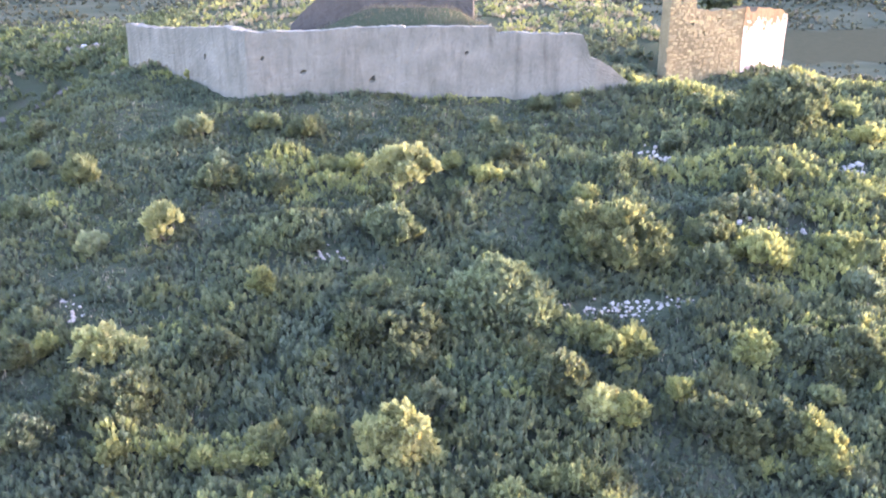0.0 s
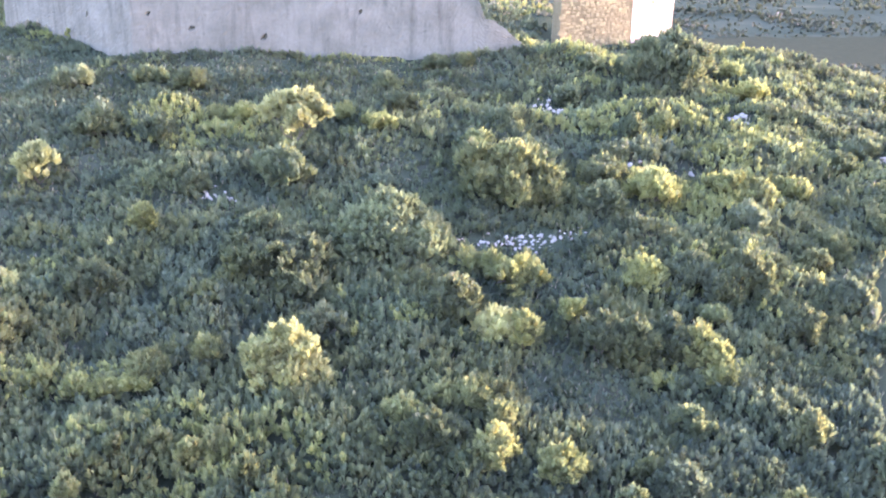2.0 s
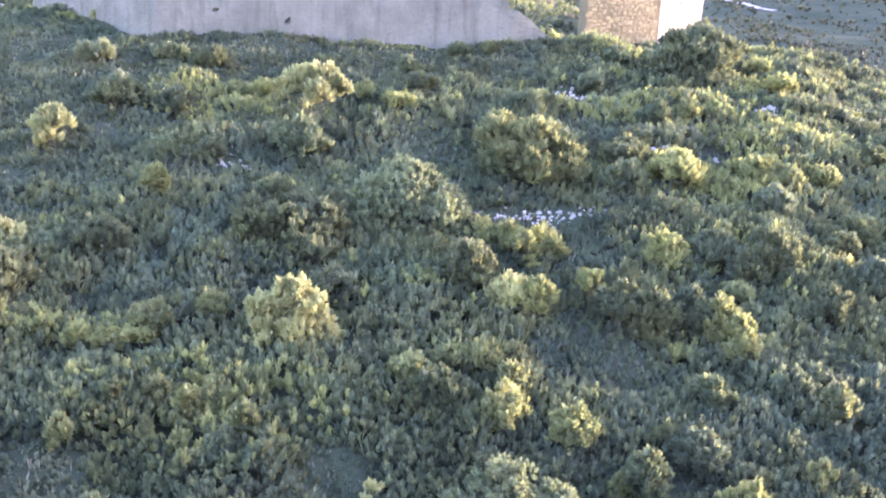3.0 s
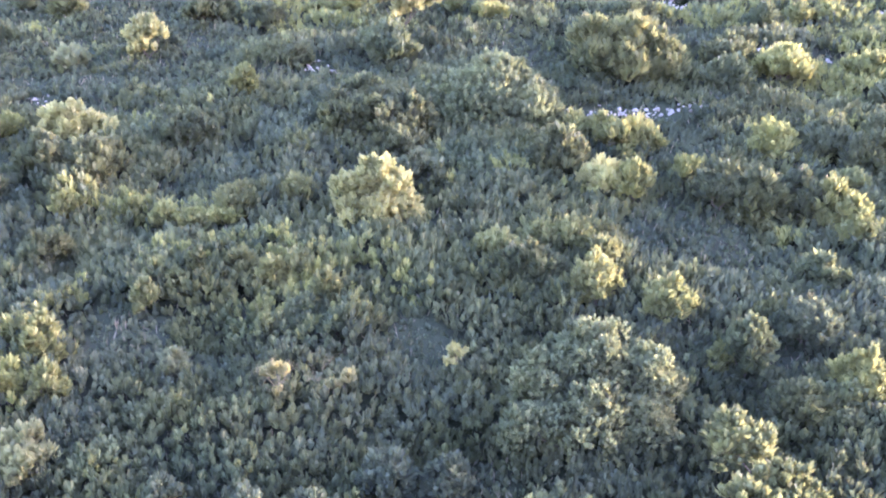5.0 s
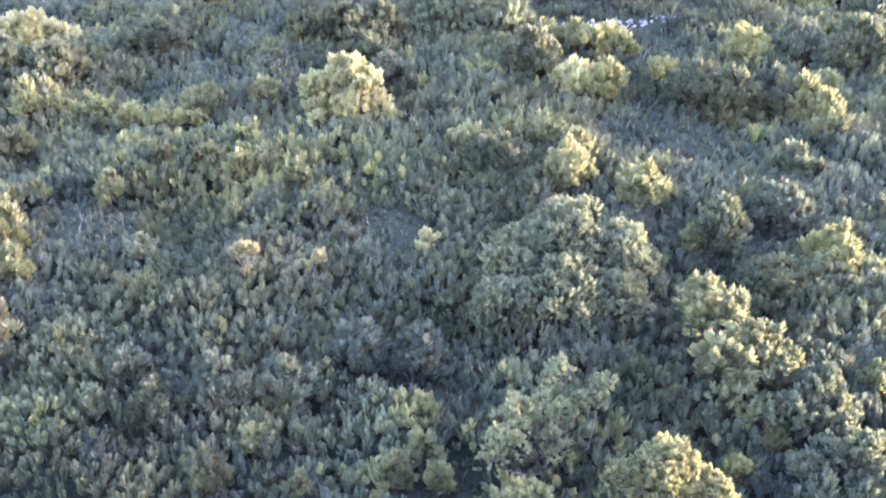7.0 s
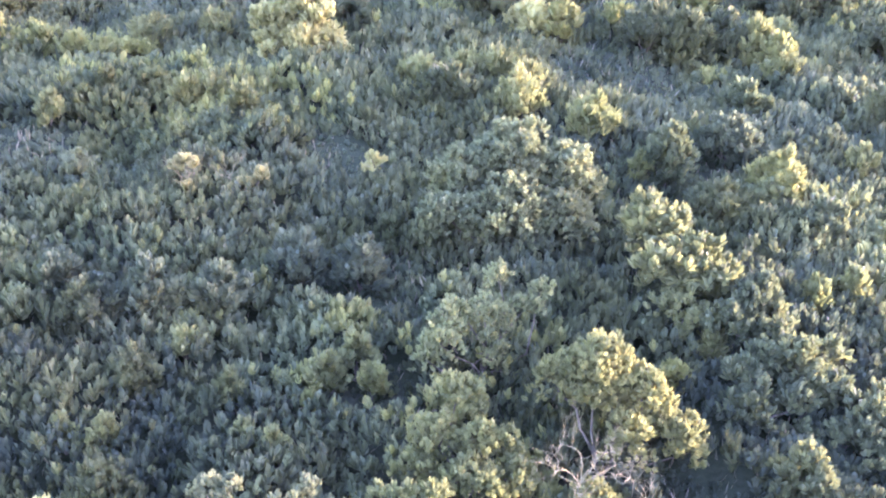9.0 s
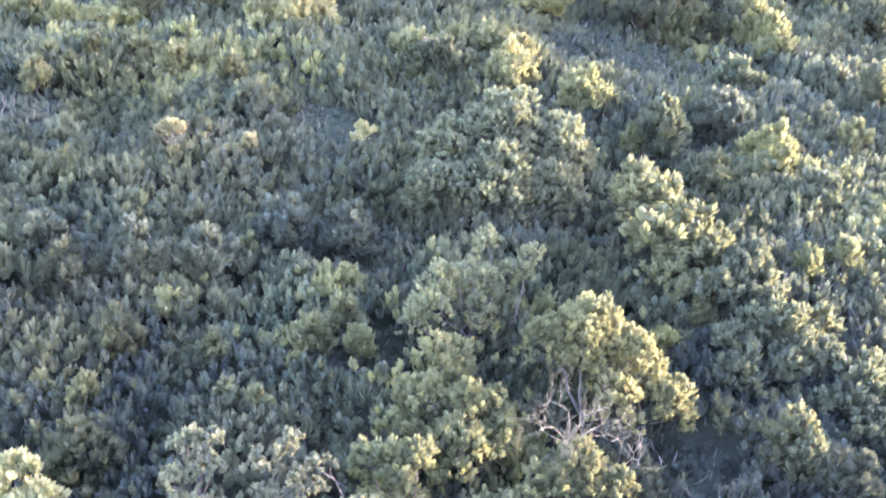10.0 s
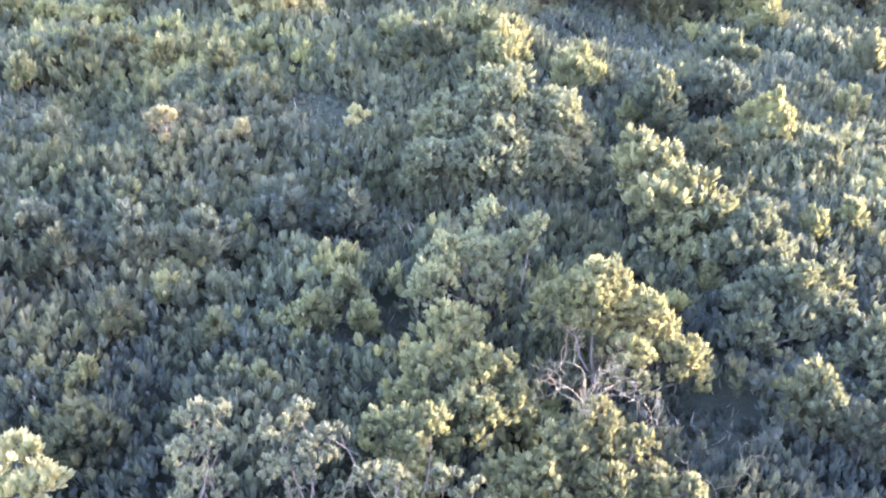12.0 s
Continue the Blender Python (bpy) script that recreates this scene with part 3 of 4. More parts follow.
plant("evergreen_shrub", "grey-green shrub of upright sunlit shoots", "shrub", 10.4, 12.6, [(0.43, 0.4, 0.6, 0.69, 0.72), (-0.13, -0.1, 0.28, 0.65, 0.68), (0.54, -0.2, 0.24, 0.58, 0.61)], OLIVE, loose=0.5, gaps=0.15, group="shrubs along the lower slope")
plant("evergreen_shrub", "olive-green shrub in a dense row", "shrub", 7.6, 15.2, [(1.21, 1.0, 1.1, 0.57, 0.6), (0.59, 0.0, 0.49, 0.62, 0.66), (0.12, 0.4, 0.87, 0.53, 0.55)], LIGHT, loose=0.5, gaps=0.15, group="shrubs along the lower slope")
plant("evergreen_shrub", "olive-green shrub in a dense row", "shrub", 8.6, 12.9, [(0.87, 0.3, 0.18, 0.6, 0.63), (-0.2, 0.1, 0.18, 0.54, 0.57), (1.6, 0.5, 0.35, 0.53, 0.56)], OLIVE, loose=0.5, gaps=0.15, group="shrubs along the lower slope")
plant("silver_shrub", "silver-leaved shrub with pale sunlit sprays", "shrub", -1.2, 9.1, [(0.02, 0.4, 1.99, 0.36, 0.38), (0.4, 0.2, 1.78, 0.38, 0.39), (-0.06, -0.1, 1.65, 0.37, 0.39), (0.41, 0.4, 2.21, 0.16, 0.17), (0.23, -0.3, 1.29, 0.44, 0.46), (0.02, 0.5, 0.8, 0.36, 0.38), (0.4, 0.3, 0.71, 0.38, 0.39), (-0.06, 0.0, 0.66, 0.37, 0.39), (0.41, 0.5, 0.88, 0.16, 0.17), (0.23, -0.2, 0.52, 0.44, 0.46)], SILVER, rise=1.6, fine=2.0, gaps=0.62)
plant("silver_shrub", "silver-leaved shrub with pale sunlit sprays", "shrub", 0.4, 9.1, [(-0.34, 0.1, 1.95, 0.36, 0.37), (-0.04, 0.4, 2.15, 0.25, 0.27), (0.35, 0.1, 1.93, 0.37, 0.39), (0.21, -0.2, 1.72, 0.37, 0.39), (-0.3, -0.3, 1.67, 0.31, 0.33), (-0.34, 0.2, 0.78, 0.36, 0.37), (-0.04, 0.5, 0.86, 0.25, 0.27), (0.35, 0.2, 0.77, 0.37, 0.39), (0.21, -0.1, 0.69, 0.37, 0.39), (-0.3, -0.2, 0.67, 0.31, 0.33)], SILVER, rise=1.6, fine=2.0, gaps=0.62)
plant("silver_shrub", "cream and silver leaved shrub", "shrub", 1.6, 8.5, [(-0.3, 0.2, 1.75, 0.28, 0.29), (0.16, 0.1, 1.79, 0.36, 0.38), (0.8, 0.1, 1.7, 0.33, 0.35), (1.19, 0.0, 1.6, 0.26, 0.27), (-0.3, 0.3, 0.7, 0.28, 0.29), (0.16, 0.2, 0.72, 0.36, 0.38), (0.8, 0.2, 0.68, 0.33, 0.35), (1.19, 0.1, 0.64, 0.26, 0.27)], SILVER, rise=1.6, fine=2.0, gaps=0.62)
plant("pale_bush", "pale yellow-green bush at the foot of the slope", "bush", -3.9, 9.3, [(0.26, 0.1, 1.97, 0.34, 0.36), (0.61, -0.2, 1.71, 0.29, 0.3), (0.33, -0.4, 1.6, 0.35, 0.37), (0.26, 0.2, 0.79, 0.34, 0.36), (0.61, -0.1, 0.68, 0.29, 0.3), (0.33, -0.3, 0.64, 0.35, 0.37)], CREAM, fine=1.3)
plant("flowering_shrub", "small shrub with whitish flower heads", "shrub", 0.85, 22.0, around(3, 0.35, 0.75, 0.2, 0.3, 31), CREAM, fine=1.7, gaps=0.55)
plant("dry_shrub", "dry straw-coloured shrub with a bare forked stem", "shrub", -3.75, 19.8, [(0, 0, 1.2, 0.2, 0.22), (-0.2, 0.05, 1.1, 0.14, 0.16), (0.22, 0, 1.15, 0.14, 0.16), (0.05, -0.1, 0.55, 0.18, 0.24)], STRAW, rise=1.4, fine=1.7, gaps=0.3)
plant("dry_shrub", "low dry straw-coloured shrub leaning to one side", "shrub", -2.25, 20.2, [(-0.45, -0.1, 0.45, 0.2, 0.18), (-0.1, 0, 0.62, 0.2, 0.18), (0.3, 0.1, 0.85, 0.16, 0.16)], STRAW, rise=1.3, fine=1.7, gaps=0.25)


# single shrubs that rise above the scrub: x, y, radius, height
def set_shrubs(name, label, mat, rows):
    for x, y, r, h in rows:
        plant(name, label, "shrub", x, y, around(3 if r < 0.6 else 5, r * 0.56, h * 0.38, r * 0.66, h * 0.58, int(abs(100 * x + 10 * y)) % 9973), mat, rise=1.0, group="shrubs of the hillside", gaps=(0.45 if y > 40 else 0.3) if mat in (LIGHT, YELLOW) else 0.0)


set_shrubs("broom_shrub", "yellow-green broom shrub with sunlit tips", YELLOW, [(27.16, 59.65, 1.07, 1.02), (26.51, 54.63, 0.97, 1.05), (-6.97, 52.41, 0.85, 0.92), (-5.2, 52.01, 0.82, 0.82), (0.57, 51.97, 0.8, 0.84), (15.45, 50.91, 0.54, 0.62), (20.96, 50.23, 0.83, 1.09), (2.35, 49.81, 0.92, 0.71), (19.11, 49.77, 0.8, 0.98), (23.39, 47.44, 0.99, 0.66), (21.55, 46.97, 1.13, 0.67), (20.03, 42.12, 1.33, 1.6), (15.65, 41.29, 1.51, 1.35), (-17.31, 35.09, 0.63, 0.83), (13.27, 34.66, 0.94, 1.24), (13.06, 34.45, 0.88, 0.77), (9.37, 32.11, 0.57, 0.91), (7.16, 30.6, 0.55, 1.98), (13.84, 29.71, 0.89, 1.91), (-10.65, 29.55, 0.74, 0.9), (-7.13, 29.29, 0.71, 0.5), (14.44, 29.12, 0.75, 1.62)])
set_shrubs("broom_shrub", "yellow-green broom shrub with sunlit tips", YELLOW, [(-8.26, 29.11, 0.6, 0.65), (-9.25, 28.95, 0.49, 0.82), (-12.72, 28.93, 0.58, 0.76), (14.27, 28.38, 0.66, 1.01), (7.13, 24.12, 0.91, 1.04), (8.3, 22.0, 0.33, 1.27), (-11.54, 22.0, 0.55, 1.75), (-10.39, 21.27, 0.57, 1.82), (11.63, 20.82, 0.61, 1.74), (11.58, 20.55, 0.67, 1.32), (-9.72, 19.95, 0.56, 1.34), (-10.76, 19.93, 0.44, 1.58), (11.9, 16.55, 0.36, 1.06), (10.88, 16.1, 0.35, 1.22), (8.22, 14.81, 0.29, 0.88), (7.25, 14.01, 0.31, 0.96), (1.17, 13.74, 0.22, 0.93)])
set_shrubs("olive_shrub", "dull olive-green rounded evergreen shrub", OLIVE, [(20.1, 61.47, 1.07, 0.88), (6.8, 61.05, 0.86, 0.66), (8.87, 60.73, 0.55, 0.5), (17.33, 60.52, 1.01, 0.82), (3.2, 57.27, 0.6, 0.91), (9.99, 51.36, 1.15, 0.88), (17.01, 49.14, 0.88, 1.17), (-2.63, 43.89, 1.51, 1.82), (-3.58, 23.47, 0.67, 1.08), (-2.48, 22.98, 0.51, 0.93), (8.96, 22.03, 0.76, 1.92), (11.16, 20.2, 0.5, 0.86), (12.21, 19.03, 0.62, 1.21)])
set_shrubs("pale_shrub", "pale olive shrub with sunlit leafy tips", LIGHT, [(7.76, 47.56, 0.83, 1.07), (21.47, 41.54, 0.77, 1.17), (-3.5, 38.81, 0.98, 0.91), (15.5, 32.13, 0.69, 0.56), (-4.97, 30.61, 0.66, 0.92), (-6.92, 29.62, 0.74, 1.12), (3.65, 27.59, 0.74, 1.06), (4.81, 27.37, 0.7, 1.21), (2.17, 26.75, 0.76, 1.01), (5.51, 26.0, 0.55, 1.31), (-6.05, 25.92, 0.6, 1.27), (-4.09, 25.86, 0.46, 1.22), (-4.93, 25.47, 0.46, 1.48), (-7.25, 25.36, 0.26, 1.39), (-8.52, 25.26, 0.38, 0.97), (-7.75, 24.96, 0.38, 1.08), (5.07, 24.52, 0.94, 1.94), (-3.0, 24.27, 0.46, 1.41), (-8.48, 23.97, 0.37, 1.06), (-4.65, 22.78, 0.2, 0.97), (14.53, 22.17, 0.48, 1.16), (-2.78, 14.95, 0.41, 0.75)])
set_shrubs("pale_shrub", "pale olive shrub with sunlit leafy tips", LIGHT, [(0.82, 14.23, 0.49, 1.12), (0.18, 13.94, 0.39, 1.03), (-0.48, 13.9, 0.18, 0.75), (-1.58, 13.55, 0.29, 0.94), (-4.5, 12.56, 0.27, 0.66), (-3.72, 12.47, 0.36, 0.98), (-1.11, 12.22, 0.26, 0.81), (-0.51, 11.95, 0.19, 0.85)])
# the one at 4.62, 32.45 is added for the lime shrub's shaded front
set_shrubs("lentisk_shrub", "dark green lentisk-like evergreen shrub", GREEN, [(3.6, 52.38, 1.09, 0.79), (13.54, 43.44, 1.43, 1.11), (-3.16, 37.28, 1.05, 1.58), (15.51, 34.96, 1.12, 1.33), (-10.03, 34.89, 1.02, 1.02), (-1.46, 34.56, 1.1, 1.14), (17.59, 34.18, 1.28, 1.55), (-18.2, 33.95, 0.73, 1.52), (16.28, 33.36, 0.94, 1.38), (4.62, 32.45, 1.36, 1.81), (-12.66, 31.79, 1.12, 1.57), (-14.45, 31.5, 1.0, 1.83), (10.19, 30.27, 0.91, 1.69), (12.79, 30.09, 0.89, 2.24), (11.47, 29.86, 0.95, 2.39), (-16.06, 29.49, 1.05, 1.16), (3.17, 25.79, 1.04, 1.25), (16.43, 25.15, 0.58, 1.64), (9.83, 20.12, 0.92, 0.9), (-2.38, 16.4, 0.76, 0.96), (-4.88, 15.45, 0.61, 1.28), (-3.52, 13.91, 0.58, 1.24)])
set_shrubs("lentisk_shrub", "dark green lentisk-like evergreen shrub", GREEN, [(8.89, 11.2, 0.72, 1.57), (-3.27, 10.74, 0.76, 1.42), (9.55, 10.33, 0.59, 1.82)])
set_shrubs("silver_shrub", "small silver-grey shrub on the upper slope", SILVER, [(-15.21, 56.29, 0.53, 1.01), (-16.23, 56.01, 0.59, 0.99), (-18.15, 43.56, 0.69, 0.84), (-6.84, 21.23, 0.46, 0.95)])
set_shrubs("cream_bush", "small cream-leaved bush among green scrub", CREAM, [(6.13, 31.13, 0.97, 1.37), (-9.33, 17.62, 0.81, 1.83)])
set_shrubs("heath_shrub", "grey-green heath shrub of fine upright shoots", HEATH, [(10.94, 23.08, 0.87, 1.55), (0.72, 17.44, 0.63, 1.52), (-0.67, 17.34, 0.75, 1.6), (-5.71, 16.36, 0.53, 1.21), (-2.25, 16.21, 0.71, 1.55), (-3.58, 15.91, 0.69, 1.44), (-4.68, 15.74, 0.57, 1.14)])


# open stretches where only short growth stands: x, y and the two half widths
OPEN = [(8.6, 36.0, 2.6, 1.6), (9.9, 34.2, 1.6, 1.2), (-14.0, 37.6, 3.2, 0.9), (3.6, 46.4, 1.8, 3.0), (13.2, 48.6, 2.6, 1.6), (8.8, 28.6, 2.4, 2.4), (-0.2, 22.7, 1.4, 1.1), (1.2, 17.4, 1.6, 1.2)]
OPEN += [(-9.2, 23.0, 1.7, 1.3), (-6, 60.5, 8, 1.4), (5, 60.8, 8, 1.8), (1.2, 13.8, 1.0, 0.8), (7.1, 11.1, 0.9, 0.9), (-17.8, 32.7, 2.0, 1.0), (-17.5, 41.0, 3.0, 1.2), (10.0, 22.8, 1.4, 1.0), (8.5, 38.3, 3.6, 0.8)]
OPEN += [(21, 69.5, 6, 4.5), (12.8, 53.8, 1.4, 1.4), (24.0, 51.5, 1.4, 0.8), (17.5, 45.0, 3.2, 0.7), (31.5, 46.6, 1.4, 0.8), (-6.0, 42.4, 0.9, 0.7), (-17.6, 38.3, 0.8, 1.3)]
OPEN += [(-15.3, 37.4, 2.2, 1.5), (-7.6, 40.9, 1.6, 1.0), (-19.6, 60.4, 2.2, 4.4), (-5.8, 47.7, 1.4, 1.6)]


def in_open(x, y):
    return any(((x - a) / c) ** 2 + ((y - b) / d) ** 2 < 1 for a, b, c, d in OPEN)


# free-standing shrubs of the slope: a few built, then copied
KINDS = [("lentisk_shrub", "dense dark green evergreen shrub on the slope", GREEN), ("broom_shrub", "yellow-green broom-like shrub on the slope", YELLOW), ("heath_shrub", "grey-green heath shrub on the slope", HEATH), ("rockrose_shrub", "dull olive-green shrub on the slope", OLIVE)]
masters, fine = [], []
for i in range(12):
    name, label, mat = KINDS[(0, 3, 0, 2, 0, 3, 0, 1, 3, 2, 0, 3)[i]]
    r, h = rng.uniform(0.55, 0.95), rng.uniform(0.6, 1.0)
    masters.append(plant(name, label, "shrub", 0, 42, around(3, r * 0.7, h * 0.35, r * 0.8, h * 0.8, 50 + i), mat, rise=1.0, group="shrubs of the hillside"))
for i in range(7):
    name, label, mat = KINDS[(0, 3, 0, 2, 0, 3, 2)[i]]
    r, h = rng.uniform(0.6, 0.95), rng.uniform(1.0, 1.5)
    fine.append(plant(name, label.replace("on the slope", "low on the slope"), "shrub", 0, 17, around(4, r * 0.7, h * 0.4, r * 0.72, h * 0.62, 80 + i), mat, rise=1.0, group="shrubs of the lower slope"))


def strew(kinds, count, y0, y1, room, seed):
    """Copies of the shrubs, spread with room between them."""
    g = np.random.default_rng(seed)
    spots, stand = [], list(taken)
    for _ in range(9000):
        if len(spots) == count:
            break
        y = g.uniform(y0, y1)
        x = g.uniform(-6 - 0.42 * y, 8 + 0.5 * y)
        if all((x - a) ** 2 + (y - b) ** 2 > room for a, b in stand + spots) and not in_open(x, y):
            spots.append((x, y))
    for i, (x, y) in enumerate(spots):
        s = g.uniform(0.75, 1.2)
        m = pose(x, y, float(lift(x, y)) - 0.05, 0, 0, g.uniform(0, 360))
        if i < len(kinds):
            kinds[i].matrix_basis = m
        else:
            copy_thing(kinds[i % len(kinds)], m @ Matrix.Diagonal((s, s, s * g.uniform(0.85, 1.2), 1)))


strew(masters, 24, 37, 61, 3.0, 5)
strew(fine, 14, 6, 36, 5.0, 6)

# unseen shrubs added out of view on the sunny side, to cast shade
g = np.random.default_rng(17)
for i in range(18):
    y = g.uniform(2, 26)
    x = 13 + 0.52 * y + g.uniform(0, 9)
    s = g.uniform(0.6, 0.9)
    copy_thing(masters[i % len(masters)], pose(x, y, float(lift(x, y)) - 0.05, 0, 0, g.uniform(0, 360)) @ Matrix.Diagonal((s, s, s, 1)))
# taller unseen ones, added to shade the lower right of the slope
for i in range(10):
    y, s = g.uniform(5, 11.5), g.uniform(1.0, 1.5)
    x = g.uniform(14, 20)
    copy_thing(masters[i % len(masters)], pose(x, y, float(lift(x, y)) - 0.05, 0, 0, g.uniform(0, 360)) @ Matrix.Diagonal((s, s, s, 1)))


# the low scrub between them, past counting
def waves(seed, scale, x, y, n=7):
    """A smooth random relief between about -1 and 1."""
    g = np.random.default_rng(seed)
    out = 0
    for _ in range(n):
        t, p, s = g.uniform(0, 6.28), g.uniform(0, 6.28), scale * g.uniform(0.7, 1.5)
        out = out + np.sin((x * math.cos(t) + y * math.sin(t)) / s * 6.28 + p)
    return out / n * 1.6


def openness(x, y):
    best = np.full(np.shape(x), 9.0)
    for a, b, c, d in OPEN:
        best = np.minimum(best, ((x - a) / c) ** 2 + ((y - b) / d) ** 2)
    return np.maximum(smooth(1.25, 0.7, best), 0.7 * smooth(0.75, 1.1, waves(5, 11, x, y)))


def clumps(x, y, cell=1.05):
    """Rounded low bushes side by side: how high each place lies on its bush, and a tone for each bush."""
    i, j = np.floor(x / cell), np.floor(y / cell)
    best, tone = np.zeros(np.shape(x)), np.zeros(np.shape(x))
    for di in (-1, 0, 1):
        for dj in (-1, 0, 1):
            a, b = i + di, j + dj
            r = [np.mod(np.sin(a * 127.1 + b * 311.7 + k * 74.7) * 43758.5453, 1.0) for k in range(4)]
            d2 = ((a + 0.1 + 0.8 * r[0]) * cell - x) ** 2 + ((b + 0.1 + 0.8 * r[1]) * cell - y) ** 2
            v = np.clip(1 - d2 / (cell * (0.5 + 0.35 * r[2])) ** 2, 0, 1) ** 0.6 * (0.45 + 0.65 * r[3])
            tone = np.where(v > best, r[0] + r[3] - 1, tone)
            best = np.maximum(best, v)
    return best, tone


# where one kind of scrub stands thicker and taller: x, y, the two half widths, and the kind
DRIFTS = [(-5.9, 25.8, 3.4, 2.1, 2), (3.7, 26.2, 2.5, 2.4, 2), (18.7, 50.9, 3.7, 3.0, 1), (15.5, 35.0, 3.5, 1.6, 1), (-9.8, 29.6, 3.6, 0.8, 1), (-9.6, 51.3, 2.1, 2.9, 1)]
DRIFTS += [(-10.8, 21.9, 1.1, 2.6, 1), (18.9, 63.7, 3.6, 3.8, 1), (-3.5, 23.2, 1.8, 1.1, 2), (9.3, 45.9, 2.9, 4.3, 2), (21.2, 44.6, 1.9, 4.2, 1)]


def drift(x, y):
    """How far inside a drift each place lies, and which kind that is."""
    best, kind = np.zeros(np.shape(x)), np.zeros(np.shape(x))
    for a, b, c, d, k in DRIFTS:
        v = smooth(1.5, 0.6, ((x - a) / c) ** 2 + ((y - b) / d) ** 2)
        kind = np.where(v > best, k, kind)
        best = np.maximum(best, v)
    return best, kind


def shortness(x, y):
    """Where the growth is grazed short: the dry shoulder and the strip below the castle wall."""
    return np.maximum(0.85 * smooth(-8, -15, x) * smooth(37, 45, y), 0.7 * smooth(50, 57, y) * smooth(12, 6, x))


# beds of stones, nearly bare: x, y and the two half widths
STONY = [(8.5, 38.3, 3.6, 0.7), (-6.0, 42.4, 0.9, 0.6), (12.8, 53.8, 1.3, 1.2), (24.0, 51.5, 1.3, 0.6), (-17.6, 38.3, 0.8, 1.2), (17.5, 45.0, 3.0, 0.4), (31.5, 46.6, 1.4, 0.6), (14.9, 25.1, 0.4, 0.3)]


def stony(x, y):
    return np.max([smooth(1.3, 0.8, ((x - a) / c) ** 2 + ((y - b) / d) ** 2) for a, b, c, d in STONY], 0)


def canopy(x, y):
    """How high the scrub stands over the ground: higher low on the slope."""
    near, short = smooth(28, 12, y), shortness(x, y)
    h = 0.14 + 0.14 * near + 0.10 * smooth(46, 28, y) + 0.26 * waves(11, 5.5, x, y) + 0.07 * waves(12, 1.7, x, y) + (0.24 + 0.14 * near) * clumps(x, y)[0] + 0.16 * np.sin(1.25 * y + 0.9 * np.sin(0.33 * x)) * smooth(8, 13, x) * smooth(34, 40, y)
    return np.clip(h, 0.10, 2.0) * (1 - 0.75 * openness(x, y)) * (1 - 0.7 * short) + 0.22 * drift(x, y)[0]


def carpet(y0, y1, per_m2, left, right, seed):
    """Shoots of the scrub between y0 and y1: their feet, directions, and a number for their kind."""
    g = np.random.default_rng(seed)
    wide = lambda y: left(y) + right(y)
    n = int(per_m2 * (y1 - y0) * (wide(y0) + wide(y1)) / 2)
    y = y0 + (y1 - y0) * g.uniform(0, 1, n)
    x = g.uniform(0, 1, n) * wide(y) - left(y)
    thin = openness(x, y)
    brow = np.interp(x, (-60, -26.5, -13.6, 11, 12.5, 18, 25, 30.5, 32, 60), (92, 77, 63, 63.5, 68, 72.3, 74.6, 81, 84, 84))
    keep = (g.uniform(0, 1, n) > 0.92 * stony(x, y)) & (g.uniform(0, 1, n) > 0.16 * thin + 0.2 * (clumps(x, y)[0] < 0.05)) & (y < brow)
    x, y, thin = x[keep], y[keep], thin[keep]
    e = 0.15
    slope = np.stack([canopy(x - e, y) - canopy(x + e, y), canopy(x, y - e) - canopy(x, y + e), np.full(len(x), 2 * e * 1.1)], 1)
    top = canopy(x, y)
    inside, which = drift(x, y)
    short = shortness(x, y)
    lead = g.uniform(0, 1, len(x)) < (0.06 + 0.22 * inside) * (1 - thin) * (1 - short)
    z = lift(x, y) + top - 0.16 - np.minimum(0.6 * top, 0.4) * g.uniform(0, 1, len(x)) ** 3
    z = np.where(lead, lift(x, y) + top - 0.05 + 0.22 * g.uniform(0, 1, len(x)) ** 2, z)
    d = unit(0.6 * unit(slope) + (0, 0, 1.0) + 0.22 * g.normal(size=(len(x), 3)))
    # kinds biased paler on the sunny upper right, darker left: light put into colour
    kind = waves(21, 9, x, y) + 0.3 * waves(22, 2.5, x, y) + 0.75 * clumps(x, y)[1] + 0.12 * g.normal(size=len(x)) + 0.1 * smooth(5, 14, x) * smooth(32, 38, y) - 0.45 * smooth(-3, -10, x) - 0.45 * smooth(6, 11, x) * smooth(34, 27, y)
    # taller leader shoots lean to paler kinds, painting in sunlit tips
    kind = np.where(g.uniform(0, 1, len(x)) < np.where(which > 1.5, 0.32, 0.5) * inside, which, kind) + 0.4 * lead
    kind = kind - 0.9 * thin * (g.uniform(0, 1, len(x)) < 0.8)
    tall = np.where(lead, 0.95, 1.15) * (0.68 + 0.32 * np.minimum(1 - thin, top / 0.35)) * (1 - 0.22 * short)
    return np.stack([x, y, z], 1), d, kind, tall


